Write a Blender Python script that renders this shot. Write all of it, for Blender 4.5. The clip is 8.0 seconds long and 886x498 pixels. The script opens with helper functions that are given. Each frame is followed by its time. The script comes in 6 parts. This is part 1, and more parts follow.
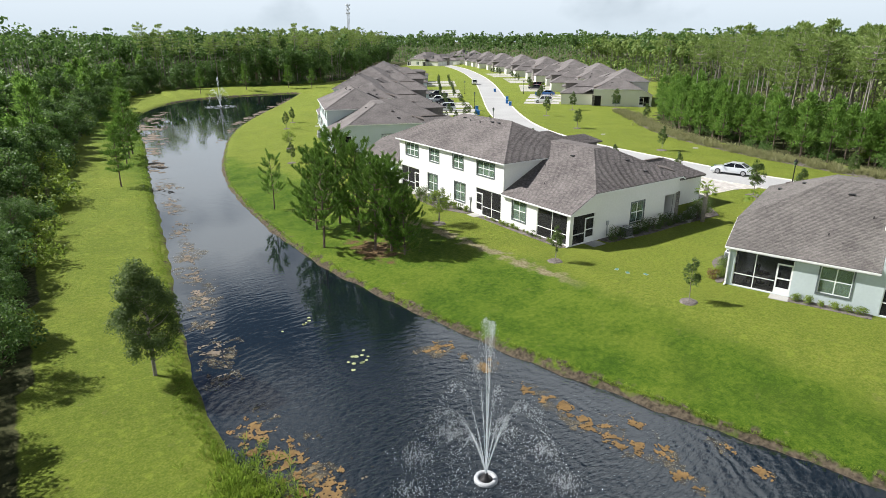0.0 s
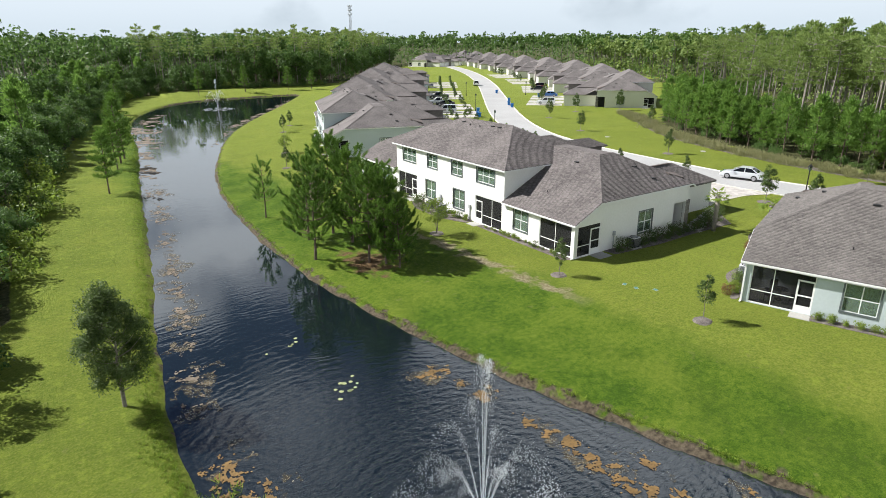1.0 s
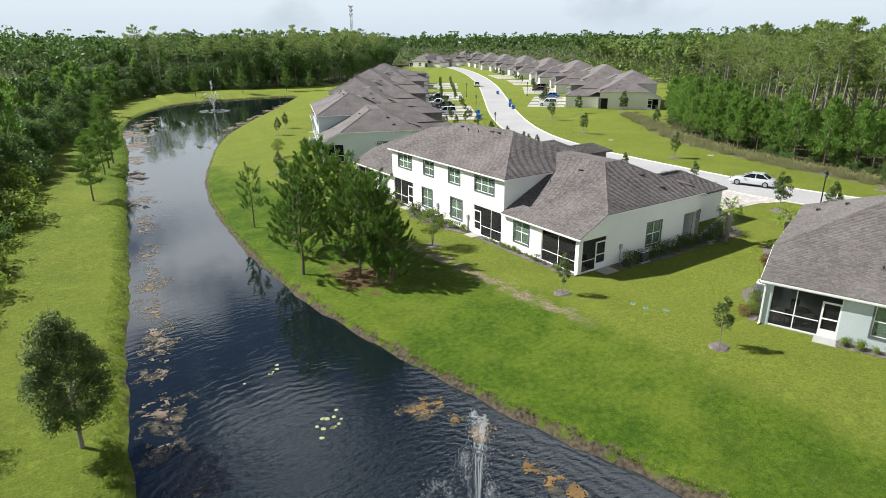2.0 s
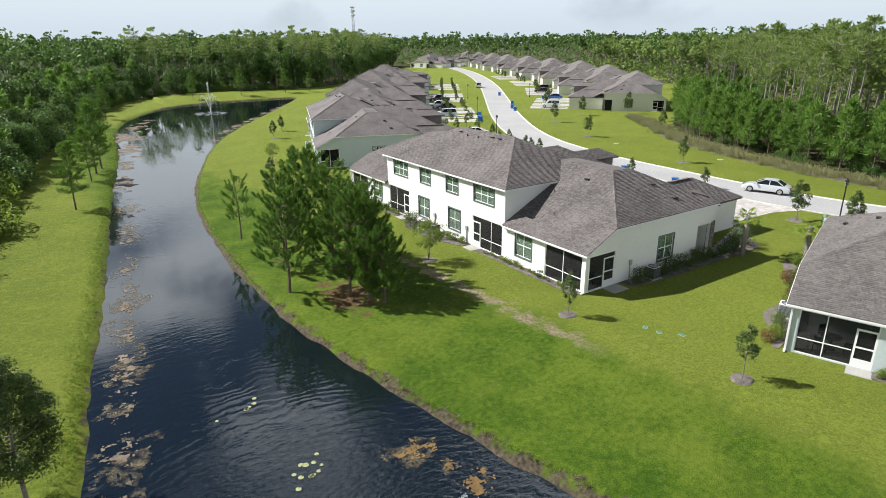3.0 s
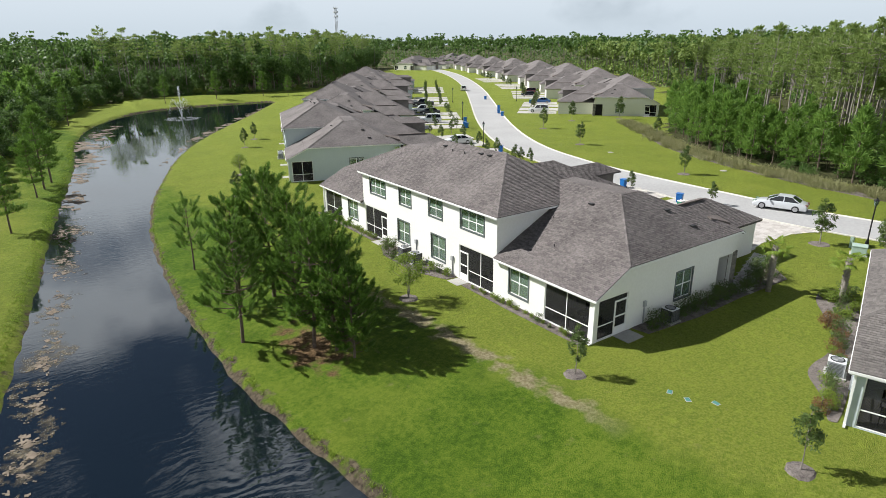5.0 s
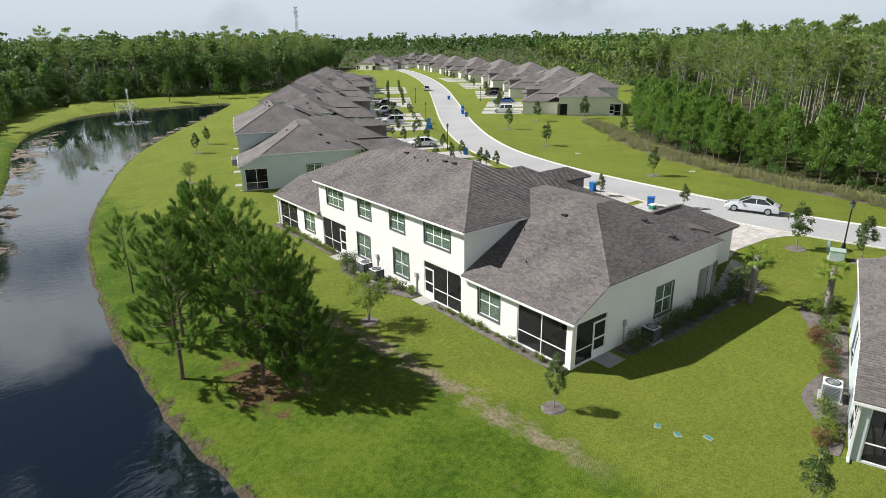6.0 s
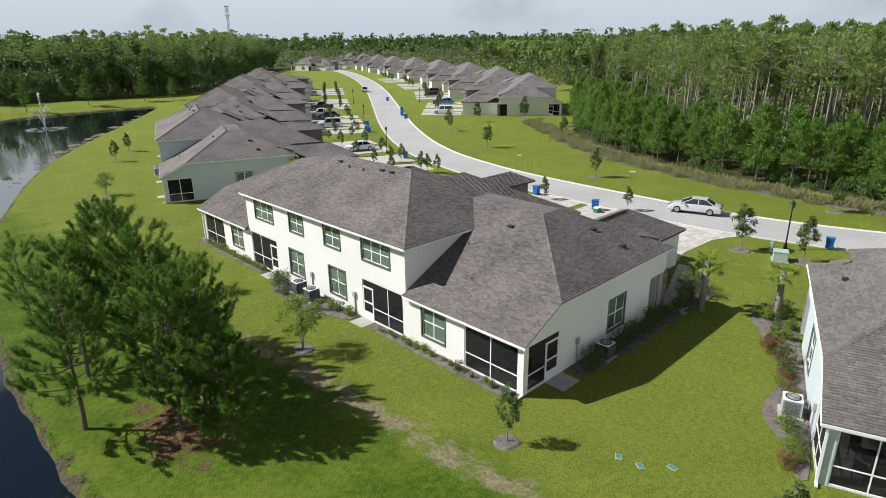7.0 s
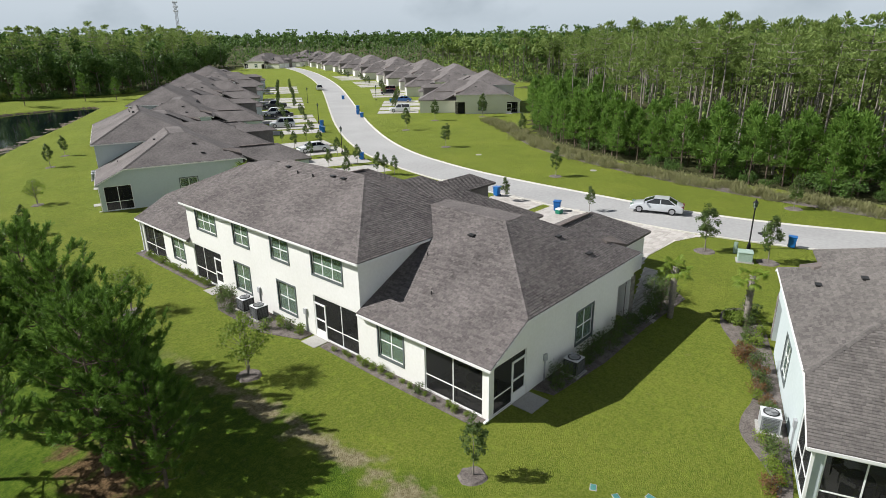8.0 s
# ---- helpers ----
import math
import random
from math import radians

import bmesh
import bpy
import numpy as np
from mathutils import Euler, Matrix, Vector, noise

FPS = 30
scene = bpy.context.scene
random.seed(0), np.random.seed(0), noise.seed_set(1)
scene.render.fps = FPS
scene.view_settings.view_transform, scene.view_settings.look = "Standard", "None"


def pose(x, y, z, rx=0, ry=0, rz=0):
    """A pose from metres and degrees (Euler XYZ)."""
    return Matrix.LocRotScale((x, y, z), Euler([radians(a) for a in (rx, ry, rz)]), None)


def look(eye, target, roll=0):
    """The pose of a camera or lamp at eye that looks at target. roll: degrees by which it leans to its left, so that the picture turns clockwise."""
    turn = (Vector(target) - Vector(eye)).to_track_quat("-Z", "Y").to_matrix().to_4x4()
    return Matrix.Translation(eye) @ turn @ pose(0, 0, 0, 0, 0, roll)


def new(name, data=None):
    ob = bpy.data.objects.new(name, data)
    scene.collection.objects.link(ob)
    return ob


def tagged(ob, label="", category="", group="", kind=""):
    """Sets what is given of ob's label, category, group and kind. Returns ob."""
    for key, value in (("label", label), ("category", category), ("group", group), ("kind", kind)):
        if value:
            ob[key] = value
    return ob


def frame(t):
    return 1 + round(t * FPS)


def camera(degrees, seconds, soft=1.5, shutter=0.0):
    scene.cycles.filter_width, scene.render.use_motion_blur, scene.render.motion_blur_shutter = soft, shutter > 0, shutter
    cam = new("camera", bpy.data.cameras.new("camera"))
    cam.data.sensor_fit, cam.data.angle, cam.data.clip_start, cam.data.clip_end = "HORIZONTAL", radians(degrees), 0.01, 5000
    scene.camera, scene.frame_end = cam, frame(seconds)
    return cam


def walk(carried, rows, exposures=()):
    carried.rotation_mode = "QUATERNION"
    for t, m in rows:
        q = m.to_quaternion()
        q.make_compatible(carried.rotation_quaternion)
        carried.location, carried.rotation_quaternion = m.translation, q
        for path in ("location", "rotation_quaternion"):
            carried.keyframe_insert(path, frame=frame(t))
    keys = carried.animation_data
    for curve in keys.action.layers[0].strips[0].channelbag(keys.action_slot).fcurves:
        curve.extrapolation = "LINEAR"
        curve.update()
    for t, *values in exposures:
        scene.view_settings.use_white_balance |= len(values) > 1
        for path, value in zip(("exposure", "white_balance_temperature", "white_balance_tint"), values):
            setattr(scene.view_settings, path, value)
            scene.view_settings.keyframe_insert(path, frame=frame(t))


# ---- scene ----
from mathutils import noise

cam = camera(72.9, 8.0, 0.5)
PATH = [
    (0, (-34.34, -32.063, 15.902), (-33.272, -30.506, 15.243), -0.2),
    (0.5, (-33.432, -31.111, 15.906), (-32.367, -29.551, 15.248), -0.3),
    (1, (-32.449, -30.058, 15.919), (-31.388, -28.495, 15.262), -0.4),
    (1.5, (-31.432, -28.944, 15.97), (-30.373, -27.38, 15.313), -0.4),
    (3, (-28.158, -25.31, 15.985), (-27.108, -23.739, 15.33), -0.6),
    (3.5, (-27.1, -24.02, 16.039), (-26.054, -22.447, 15.383), -0.5),
    (4, (-26.125, -22.662, 16.056), (-25.078, -21.089, 15.402), -0.6),
    (4.5, (-25.129, -21.239, 16.096), (-24.069, -19.674, 15.442), -0.6),
    (5.8, (-22.35, -17.597, 15.983), (-21.192, -16.102, 15.332), -0.6),
    (6, (-21.902, -17.153, 16.056), (-20.725, -15.674, 15.402), -0.7),
    (6.5, (-20.854, -16.078, 16.052), (-19.614, -14.653, 15.397), -0.7),
    (7, (-19.851, -15.151, 16.061), (-18.536, -13.794, 15.405), -0.7),
    (7.5, (-18.914, -14.331, 16.043), (-17.546, -13.031, 15.382), -0.7),
    (8, (-17.98, -13.601, 16.032), (-16.578, -12.339, 15.366), -0.7),
]
walk(cam, [(t, look(eye, target, roll)) for t, eye, target, roll in PATH],
     [(0, 0.79), (1.5, 0.77), (3.5, 0.67), (4.5, 0.63), (6.5, 0.46), (8, 0.37)])

# ---- sky, sun, exposure ----
SUN_EL, SUN_DIR = radians(43.0), Vector((-0.656, 0.754, 0.0))   # where the sun stands
world = bpy.data.worlds.new("sky")
scene.world = world
world.use_nodes = True
wn, wl = world.node_tree.nodes, world.node_tree.links
wn.clear()
sky = wn.new("ShaderNodeTexSky")
sky.sky_type, sky.sun_disc = "NISHITA", False
sky.sun_elevation, sky.sun_rotation = SUN_EL, math.atan2(SUN_DIR.x, SUN_DIR.y)
sky.air_density, sky.dust_density, sky.ozone_density = 1.0, 0.3, 1.5
wc = wn.new("ShaderNodeTexCoord")
wsep = wn.new("ShaderNodeSeparateXYZ")
wl.new(wc.outputs["Generated"], wsep.inputs[0])


def sky_math(op, *args):
    q = wn.new("ShaderNodeMath")
    q.operation = op
    for i, v in enumerate(args):
        if isinstance(v, (int, float)):
            q.inputs[i].default_value = v
        else:
            wl.new(v, q.inputs[i])
    return q.outputs[0]


# fair-weather cumulus, thicker towards the horizon
wmap = wn.new("ShaderNodeMapping")
wmap.inputs["Scale"].default_value = (1.0, 1.0, 1.7)
wmap.inputs["Location"].default_value = (0.35, 0.1, 0.0)
wl.new(wc.outputs["Generated"], wmap.inputs["Vector"])
cloud = wn.new("ShaderNodeTexNoise")
cloud.inputs["Scale"].default_value, cloud.inputs["Detail"].default_value = 3.5, 8.0
cloud.inputs["Roughness"].default_value = 0.52
wl.new(wmap.outputs[0], cloud.inputs["Vector"])
thick = sky_math("ADD", cloud.outputs["Fac"], sky_math("MULTIPLY", sky_math("SUBTRACT", 0.50, wsep.outputs[2]), 0.42))
cramp = wn.new("ShaderNodeMapRange")
cramp.inputs["From Min"].default_value, cramp.inputs["From Max"].default_value = 0.46, 0.60
wl.new(thick, cramp.inputs["Value"])
wmix = wn.new("ShaderNodeMixRGB")
wmix.inputs["Color2"].default_value = (54.0, 58.0, 62.0, 1)
wl.new(cramp.outputs[0], wmix.inputs["Fac"])
wtint = wn.new("ShaderNodeMixRGB")
wtint.blend_type, wtint.inputs["Fac"].default_value = "MULTIPLY", 1.0
wtint.inputs["Color2"].default_value = (0.9, 1.15, 1.62, 1)   # clean, deep blue air
wl.new(sky.outputs["Color"], wtint.inputs["Color1"])
wl.new(wtint.outputs[0], wmix.inputs["Color1"])
# pale haze low over the horizon
whaze = wn.new("ShaderNodeMixRGB")
whaze.inputs["Color2"].default_value = (32.5, 37.5, 42.0, 1)
wl.new(sky_math("POWER", sky_math("SUBTRACT", 1.0, sky_math("MINIMUM", sky_math("MAXIMUM", wsep.outputs[2], 0.0), 1.0)), 4.8), whaze.inputs["Fac"])
wl.new(wmix.outputs[0], whaze.inputs["Color1"])
bg = wn.new("ShaderNodeBackground")
bg.inputs["Strength"].default_value = 0.012
wl.new(whaze.outputs[0], bg.inputs["Color"])
wl.new(bg.outputs[0], wn.new("ShaderNodeOutputWorld").inputs["Surface"])

sun = new("sun", bpy.data.lights.new("sun", "SUN"))
sun.data.energy, sun.data.angle, sun.data.color = 5.0, radians(0.53), (1.0, 0.985, 0.965)
sun.matrix_world = look((0, 0, 60), tuple(Vector((0, 0, 60)) - Vector((SUN_DIR.x * math.cos(SUN_EL), SUN_DIR.y * math.cos(SUN_EL), math.sin(SUN_EL)))))


# ---- materials ----
def material(name, colour, rough=0.8, metal=0.0, spec=0.3):
    m = bpy.data.materials.new(name)
    m.use_nodes = True
    b = m.node_tree.nodes["Principled BSDF"]
    b.inputs["Base Color"].default_value = (*colour, 1)
    b.inputs["Roughness"].default_value, b.inputs["Metallic"].default_value = rough, metal
    b.inputs["Specular IOR Level"].default_value = spec
    return m


def varied(name, dark, light, scales=(0.5, 8.0), rough=0.85, bump=0.0, bump_scale=60.0, island=0.0, obj=0.0, spec=0.25, mid=None, sharp=0.25):
    """Two noises of different size mixed between two colours; grain as bump; optional shift per island or object."""
    m = material(name, dark, rough, 0.0, spec)
    n, l = m.node_tree.nodes, m.node_tree.links
    b = n["Principled BSDF"]
    co = n.new("ShaderNodeNewGeometry")
    fac = None
    for i, sc in enumerate(scales):
        t = n.new("ShaderNodeTexNoise")
        t.inputs["Scale"].default_value, t.inputs["Detail"].default_value = sc, 4.0
        l.new(co.outputs["Position"], t.inputs["Vector"])
        if fac is None:
            fac = t.outputs["Fac"]
        else:
            a = n.new("ShaderNodeMath")
            a.operation = "ADD"
            l.new(fac, a.inputs[0]), l.new(t.outputs["Fac"], a.inputs[1])
            fac = a.outputs[0]
    r = n.new("ShaderNodeMapRange")
    k = len(scales)
    r.inputs["From Min"].default_value, r.inputs["From Max"].default_value = k * 0.5 - sharp * k ** 0.5, k * 0.5 + sharp * k ** 0.5
    l.new(fac, r.inputs["Value"])
    fac = r.outputs[0]
    if island or obj:
        a = n.new("ShaderNodeMath")
        a.operation = "MULTIPLY_ADD"
        if island:
            l.new(co.outputs["Random Per Island"], a.inputs[0])
        else:
            l.new(n.new("ShaderNodeObjectInfo").outputs["Random"], a.inputs[0])
        a.inputs[1].default_value = island or obj
        h = n.new("ShaderNodeMath")
        h.operation = "MULTIPLY_ADD"
        l.new(fac, h.inputs[0])
        h.inputs[1].default_value, h.inputs[2].default_value = 1 - (island or obj), 0
        l.new(h.outputs[0], a.inputs[2])
        fac = a.outputs[0]
    ramp = n.new("ShaderNodeValToRGB")
    ramp.color_ramp.elements[0].color, ramp.color_ramp.elements[1].color = (*dark, 1), (*light, 1)
    if mid:
        ramp.color_ramp.elements.new(0.5).color = (*mid, 1)
    l.new(fac, ramp.inputs["Fac"]), l.new(ramp.outputs[0], b.inputs["Base Color"])
    if bump:
        t = n.new("ShaderNodeTexNoise")
        t.inputs["Scale"].default_value, t.inputs["Detail"].default_value = bump_scale, 3.0
        l.new(co.outputs["Position"], t.inputs["Vector"])
        bp = n.new("ShaderNodeBump")
        bp.inputs["Strength"].default_value, bp.inputs["Distance"].default_value = bump, 0.05
        l.new(t.outputs["Fac"], bp.inputs["Height"]), l.new(bp.outputs[0], b.inputs["Normal"])
    return m


def leafy(name, dark, light, through_light=0.35):
    """Leaves: colour by island, some light passing through."""
    m = varied(name, dark, light, (0.6,), 0.55, island=0.6, spec=0.3)
    n, l = m.node_tree.nodes, m.node_tree.links
    b = n["Principled BSDF"]
    tr = n.new("ShaderNodeBsdfTranslucent")
    src = b.inputs["Base Color"].links[0].from_socket
    l.new(src, tr.inputs["Color"])
    mx = n.new("ShaderNodeMixShader")
    mx.inputs[0].default_value = through_light
    l.new(b.outputs[0], mx.inputs[1]), l.new(tr.outputs[0], mx.inputs[2])
    l.new(mx.outputs[0], n["Material Output"].inputs["Surface"])
    return m


M = {}
M["grass"] = varied("grass", (0.040, 0.092, 0.007), (0.150, 0.206, 0.024), (0.05, 0.4, 3.5, 14.0), 0.9, 1.0, 24.0, spec=0.1, mid=(0.084, 0.146, 0.012), sharp=0.17)


def ground_material():
    """Lawn that turns to soil at the shore, with a worn line and pine straw under the pines."""
    m = M["grass"]
    n, l = m.node_tree.nodes, m.node_tree.links
    b = n["Principled BSDF"]
    geo = n.new("ShaderNodeNewGeometry")
    sep = n.new("ShaderNodeSeparateXYZ")
    l.new(geo.outputs["Position"], sep.inputs[0])

    def noise(scale, detail=4.0):
        t = n.new("ShaderNodeTexNoise")
        t.inputs["Scale"].default_value, t.inputs["Detail"].default_value = scale, detail
        l.new(geo.outputs["Position"], t.inputs["Vector"])
        return t.outputs["Fac"]

    def maths(op, *args):
        q = n.new("ShaderNodeMath")
        q.operation = op
        for i, v in enumerate(args):
            if isinstance(v, (int, float)):
                q.inputs[i].default_value = v
            else:
                l.new(v, q.inputs[i])
        return q.outputs[0]

    def ranged(v, a, c, to0=0.0, to1=1.0):
        q = n.new("ShaderNodeMapRange")
        q.inputs["From Min"].default_value, q.inputs["From Max"].default_value = a, c
        q.inputs["To Min"].default_value, q.inputs["To Max"].default_value = to0, to1
        l.new(v, q.inputs["Value"])
        return q.outputs[0]

    def over(colour_socket, fac, dark, light, scale):
        ramp = n.new("ShaderNodeValToRGB")
        ramp.color_ramp.elements[0].position, ramp.color_ramp.elements[1].position = 0.35, 0.65
        ramp.color_ramp.elements[0].color, ramp.color_ramp.elements[1].color = (*dark, 1), (*light, 1)
        l.new(noise(scale), ramp.inputs["Fac"])
        mx = n.new("ShaderNodeMixRGB")
        l.new(fac, mx.inputs["Fac"]), l.new(colour_socket, mx.inputs["Color1"]), l.new(ramp.outputs[0], mx.inputs["Color2"])
        return mx.outputs[0]

    col = b.inputs["Base Color"].links[0].from_socket
    # the lawn on the house side of the drain is paler and drier, the pond side lush
    pale = maths("ADD", maths("ADD", sep.outputs[0], maths("MULTIPLY", sep.outputs[1], 0.075)), maths("MULTIPLY", maths("SUBTRACT", noise(0.35, 5.0), 0.5), 5.0))
    pale = maths("MAXIMUM", ranged(pale, -6.3, -4.0, 0.0, 0.62), ranged(sep.outputs[0], -22.0, -27.0, 0.0, 0.5))
    dry = maths("MULTIPLY", ranged(noise(0.16, 6.0), 0.50, 0.68, 0.0, 0.6), maths("ADD", pale, 0.35))
    col = over(col, dry, (0.17, 0.21, 0.025), (0.27, 0.29, 0.05), 3.0)
    col = over(col, pale, (0.165, 0.205, 0.024), (0.29, 0.31, 0.065), 9.0)
    # mottling: darker tufts and sun-bleached blades
    col = over(col, ranged(noise(3.6, 6.0), 0.50, 0.70, 0.0, 0.4), (0.050, 0.105, 0.008), (0.090, 0.150, 0.014), 11.0)
    col = over(col, maths("MULTIPLY", ranged(noise(2.1, 7.0), 0.54, 0.70, 0.0, 0.8), maths("ADD", pale, 0.12)), (0.19, 0.26, 0.028), (0.29, 0.34, 0.055), 12.0)
    # thin dry patches
    col = over(col, ranged(noise(1.7, 5.0), 0.64, 0.76, 0.0, 0.4), (0.17, 0.16, 0.06), (0.25, 0.23, 0.10), 6.0)
    # worn line along the drain
    line = maths("ABSOLUTE", maths("ADD", maths("ADD", sep.outputs[0], maths("MULTIPLY", sep.outputs[1], 0.075)), 5.35))
    line = maths("SUBTRACT", ranged(line, 0.0, 1.15, 1.0, 0.0), ranged(noise(0.9, 6.0), 0.35, 0.65, 0.0, 0.9))
    ends = maths("MULTIPLY", ranged(sep.outputs[1], -6.5, -3.0), ranged(sep.outputs[1], 13.0, 18.0, 1.0, 0.0))
    col = over(col, maths("MULTIPLY", ranged(line, 0.0, 0.45), ends), (0.19, 0.165, 0.085), (0.33, 0.29, 0.18), 7.0)
    # straw under the pines
    px_, py_ = maths("ADD", sep.outputs[0], 12.3), maths("MULTIPLY", maths("SUBTRACT", sep.outputs[1], 10.2), 0.55)
    rad = maths("SQRT", maths("ADD", maths("MULTIPLY", px_, px_), maths("MULTIPLY", py_, py_)))
    straw = maths("ADD", ranged(rad, 0.8, 3.0, 1.0, -0.6), maths("MULTIPLY", maths("SUBTRACT", noise(1.1, 7.0), 0.5), 3.4))
    col = over(col, ranged(straw, 0.2, 0.8, 0.0, 0.9), (0.085, 0.045, 0.025), (0.21, 0.125, 0.075), 8.0)
    # leaf litter and low growth under the woods
    wd = n.new("ShaderNodeAttribute")
    wd.attribute_name = "woods"
    col = over(col, ranged(maths("ADD", wd.outputs["Fac"], maths("SUBTRACT", noise(0.7, 5.0), 0.5)), 0.4, 0.6), (0.035, 0.042, 0.014), (0.10, 0.10, 0.045), 2.5)
    # soil at the shore
    at = n.new("ShaderNodeAttribute")
    at.attribute_name = "shore"
    edge = maths("ADD", at.outputs["Fac"], maths("MULTIPLY", maths("SUBTRACT", noise(1.3, 7.0), 0.5), 2.6))
    bend = maths("MULTIPLY", maths("MAXIMUM", maths("SUBTRACT", sep.outputs[1], 20.0), 0.0), 0.16)
    east = ranged(maths("SUBTRACT", sep.outputs[0], bend), -23.0, -21.0, 0.0, 0.5)
    col = over(col, ranged(maths("SUBTRACT", edge, east), -0.25, 0.12, 1.0, 0.0), (0.055, 0.044, 0.032), (0.16, 0.13, 0.09), 5.0)
    l.new(col, b.inputs["Base Color"])
    for q in n:
        if q.type == "BUMP":
            q.inputs["Distance"].default_value = 0.14


ground_material()
M["stucco"] = varied("white_stucco", (0.74, 0.73, 0.69), (0.82, 0.81, 0.78), (0.4, 6.0), 0.9, 0.15, 60)
M["stucco_blue"] = varied("blue_grey_stucco", (0.47, 0.53, 0.535), (0.53, 0.59, 0.595), (0.4, 6.0), 0.9, 0.15, 60)
M["stucco_cream"] = varied("cream_stucco", (0.66, 0.65, 0.58), (0.74, 0.73, 0.66), (0.4, 6.0), 0.9, 0.15, 60)
M["trim"] = varied("white_trim", (0.76, 0.76, 0.74), (0.83, 0.83, 0.81), (1.0, 9.0), 0.5)
M["shingle"] = varied("asphalt_shingle", (0.072, 0.065, 0.063), (0.245, 0.219, 0.210), (0.35, 9.0), 0.95, 0.5, 90, island=0.4, spec=0.15)
M["shingle_grey"] = varied("grey_asphalt_shingle", (0.085, 0.078, 0.074), (0.235, 0.215, 0.20), (0.35, 9.0), 0.95, 0.5, 90, island=0.38, spec=0.15)
M["roof_far"] = varied("far_shingle", (0.10, 0.091, 0.088), (0.205, 0.185, 0.178), (0.5, 5.0), 0.95, 0.5, 12, spec=0.15)
M["ridge"] = varied("ridge_cap", (0.12, 0.10, 0.09), (0.21, 0.18, 0.165), (1.0, 12.0), 0.95, 0.3, 80)
# near-black colour that stands in for shade in rooms, porches and entries
M["dark"] = varied("painted_shade_interior", (0.03, 0.03, 0.03), (0.06, 0.058, 0.055), (1.0, 5.0), 0.9)
M["slab"] = varied("porch_concrete", (0.32, 0.31, 0.29), (0.42, 0.41, 0.38), (1.0, 12.0), 0.85, 0.2, 40)
M["bronze"] = varied("dark_window_trim", (0.10, 0.12, 0.12), (0.14, 0.16, 0.16), (1.0, 9.0), 0.5)
M["blind"] = varied("blind", (0.45, 0.50, 0.36), (0.6, 0.63, 0.5), (0.7, 6.0), 0.8)
M["metal"] = varied("grey_metal", (0.30, 0.31, 0.32), (0.42, 0.43, 0.44), (2.0, 20.0), 0.5, spec=0.5)
M["pale_metal"] = varied("pale_grey_metal", (0.50, 0.51, 0.52), (0.64, 0.65, 0.66), (2.0, 20.0), 0.45, spec=0.5)
M["dark_metal"] = varied("dark_grey_metal", (0.09, 0.095, 0.10), (0.15, 0.155, 0.16), (2.0, 20.0), 0.5, spec=0.5)
M["teal"] = varied("teal_plastic", (0.05, 0.17, 0.15), (0.09, 0.25, 0.22), (2.0, 20.0), 0.5)
M["black"] = varied("black_metal", (0.012, 0.012, 0.013), (0.03, 0.03, 0.03), (2.0, 20.0), 0.5)
M["stone"] = varied("ledger_stone", (0.10, 0.095, 0.09), (0.33, 0.30, 0.27), (1.5, 9.0), 0.9, 0.5, 30, island=0.5)
M["paver"] = varied("paver", (0.34, 0.31, 0.28), (0.55, 0.52, 0.49), (0.8, 7.0), 0.9, 0.3, 40, island=0.5)
M["paver_piece"] = varied("single_paver", (0.34, 0.31, 0.28), (0.58, 0.55, 0.52), (0.8, 7.0), 0.9, 0.3, 40, obj=0.6)
M["asphalt"] = varied("pale_road", (0.31, 0.308, 0.302), (0.41, 0.407, 0.40), (0.12, 3.0), 0.9, 0.3, 60)
M["drive"] = varied("pale_drive", (0.33, 0.315, 0.29), (0.50, 0.48, 0.45), (0.8, 6.0), 0.9, 0.3, 40)
M["kerb"] = varied("concrete_kerb", (0.52, 0.50, 0.44), (0.64, 0.62, 0.56), (0.7, 9.0), 0.9, 0.2, 40)
M["mulch"] = varied("mulch", (0.075, 0.062, 0.055), (0.25, 0.22, 0.20), (2.0, 14.0), 0.95, 0.9, 30)
M["bark"] = varied("bark", (0.09, 0.065, 0.05), (0.22, 0.17, 0.135), (1.2, 9.0), 0.95, 0.8, 25)
M["bark_grey"] = varied("grey_bark", (0.17, 0.15, 0.13), (0.34, 0.305, 0.265), (1.2, 9.0), 0.95, 0.6, 25)
M["pine"] = leafy("pine_needles", (0.044, 0.105, 0.018), (0.19, 0.32, 0.05), 0.34)
M["pine_pale"] = leafy("tall_pine_needles", (0.12, 0.195, 0.05), (0.31, 0.39, 0.11), 0.45)
M["young"] = leafy("young_pine_needles", (0.085, 0.18, 0.034), (0.24, 0.38, 0.075), 0.5)
M["leaf"] = leafy("oak_leaves", (0.045, 0.080, 0.022), (0.14, 0.20, 0.05))
M["leaf_bright"] = leafy("bright_leaves", (0.10, 0.165, 0.02), (0.26, 0.34, 0.055), 0.45)
M["wood_leaf"] = leafy("woodland_leaves", (0.038, 0.092, 0.022), (0.15, 0.245, 0.054), 0.38)
M["reed"] = leafy("dry_grass", (0.15, 0.17, 0.065), (0.37, 0.35, 0.18), 0.35)
M["weed"] = leafy("bank_weed", (0.11, 0.19, 0.022), (0.27, 0.36, 0.05), 0.5)
M["copper"] = leafy("copper_leaves", (0.10, 0.055, 0.025), (0.24, 0.13, 0.05), 0.3)
M["algae"] = varied("floating_algae", (0.085, 0.056, 0.024), (0.24, 0.145, 0.055), (1.2, 9.0), 0.9, 0.5, 20)
M["scum"] = varied("pale_pond_scum", (0.075, 0.062, 0.046), (0.25, 0.20, 0.15), (1.2, 9.0), 0.9, 0.4, 20)
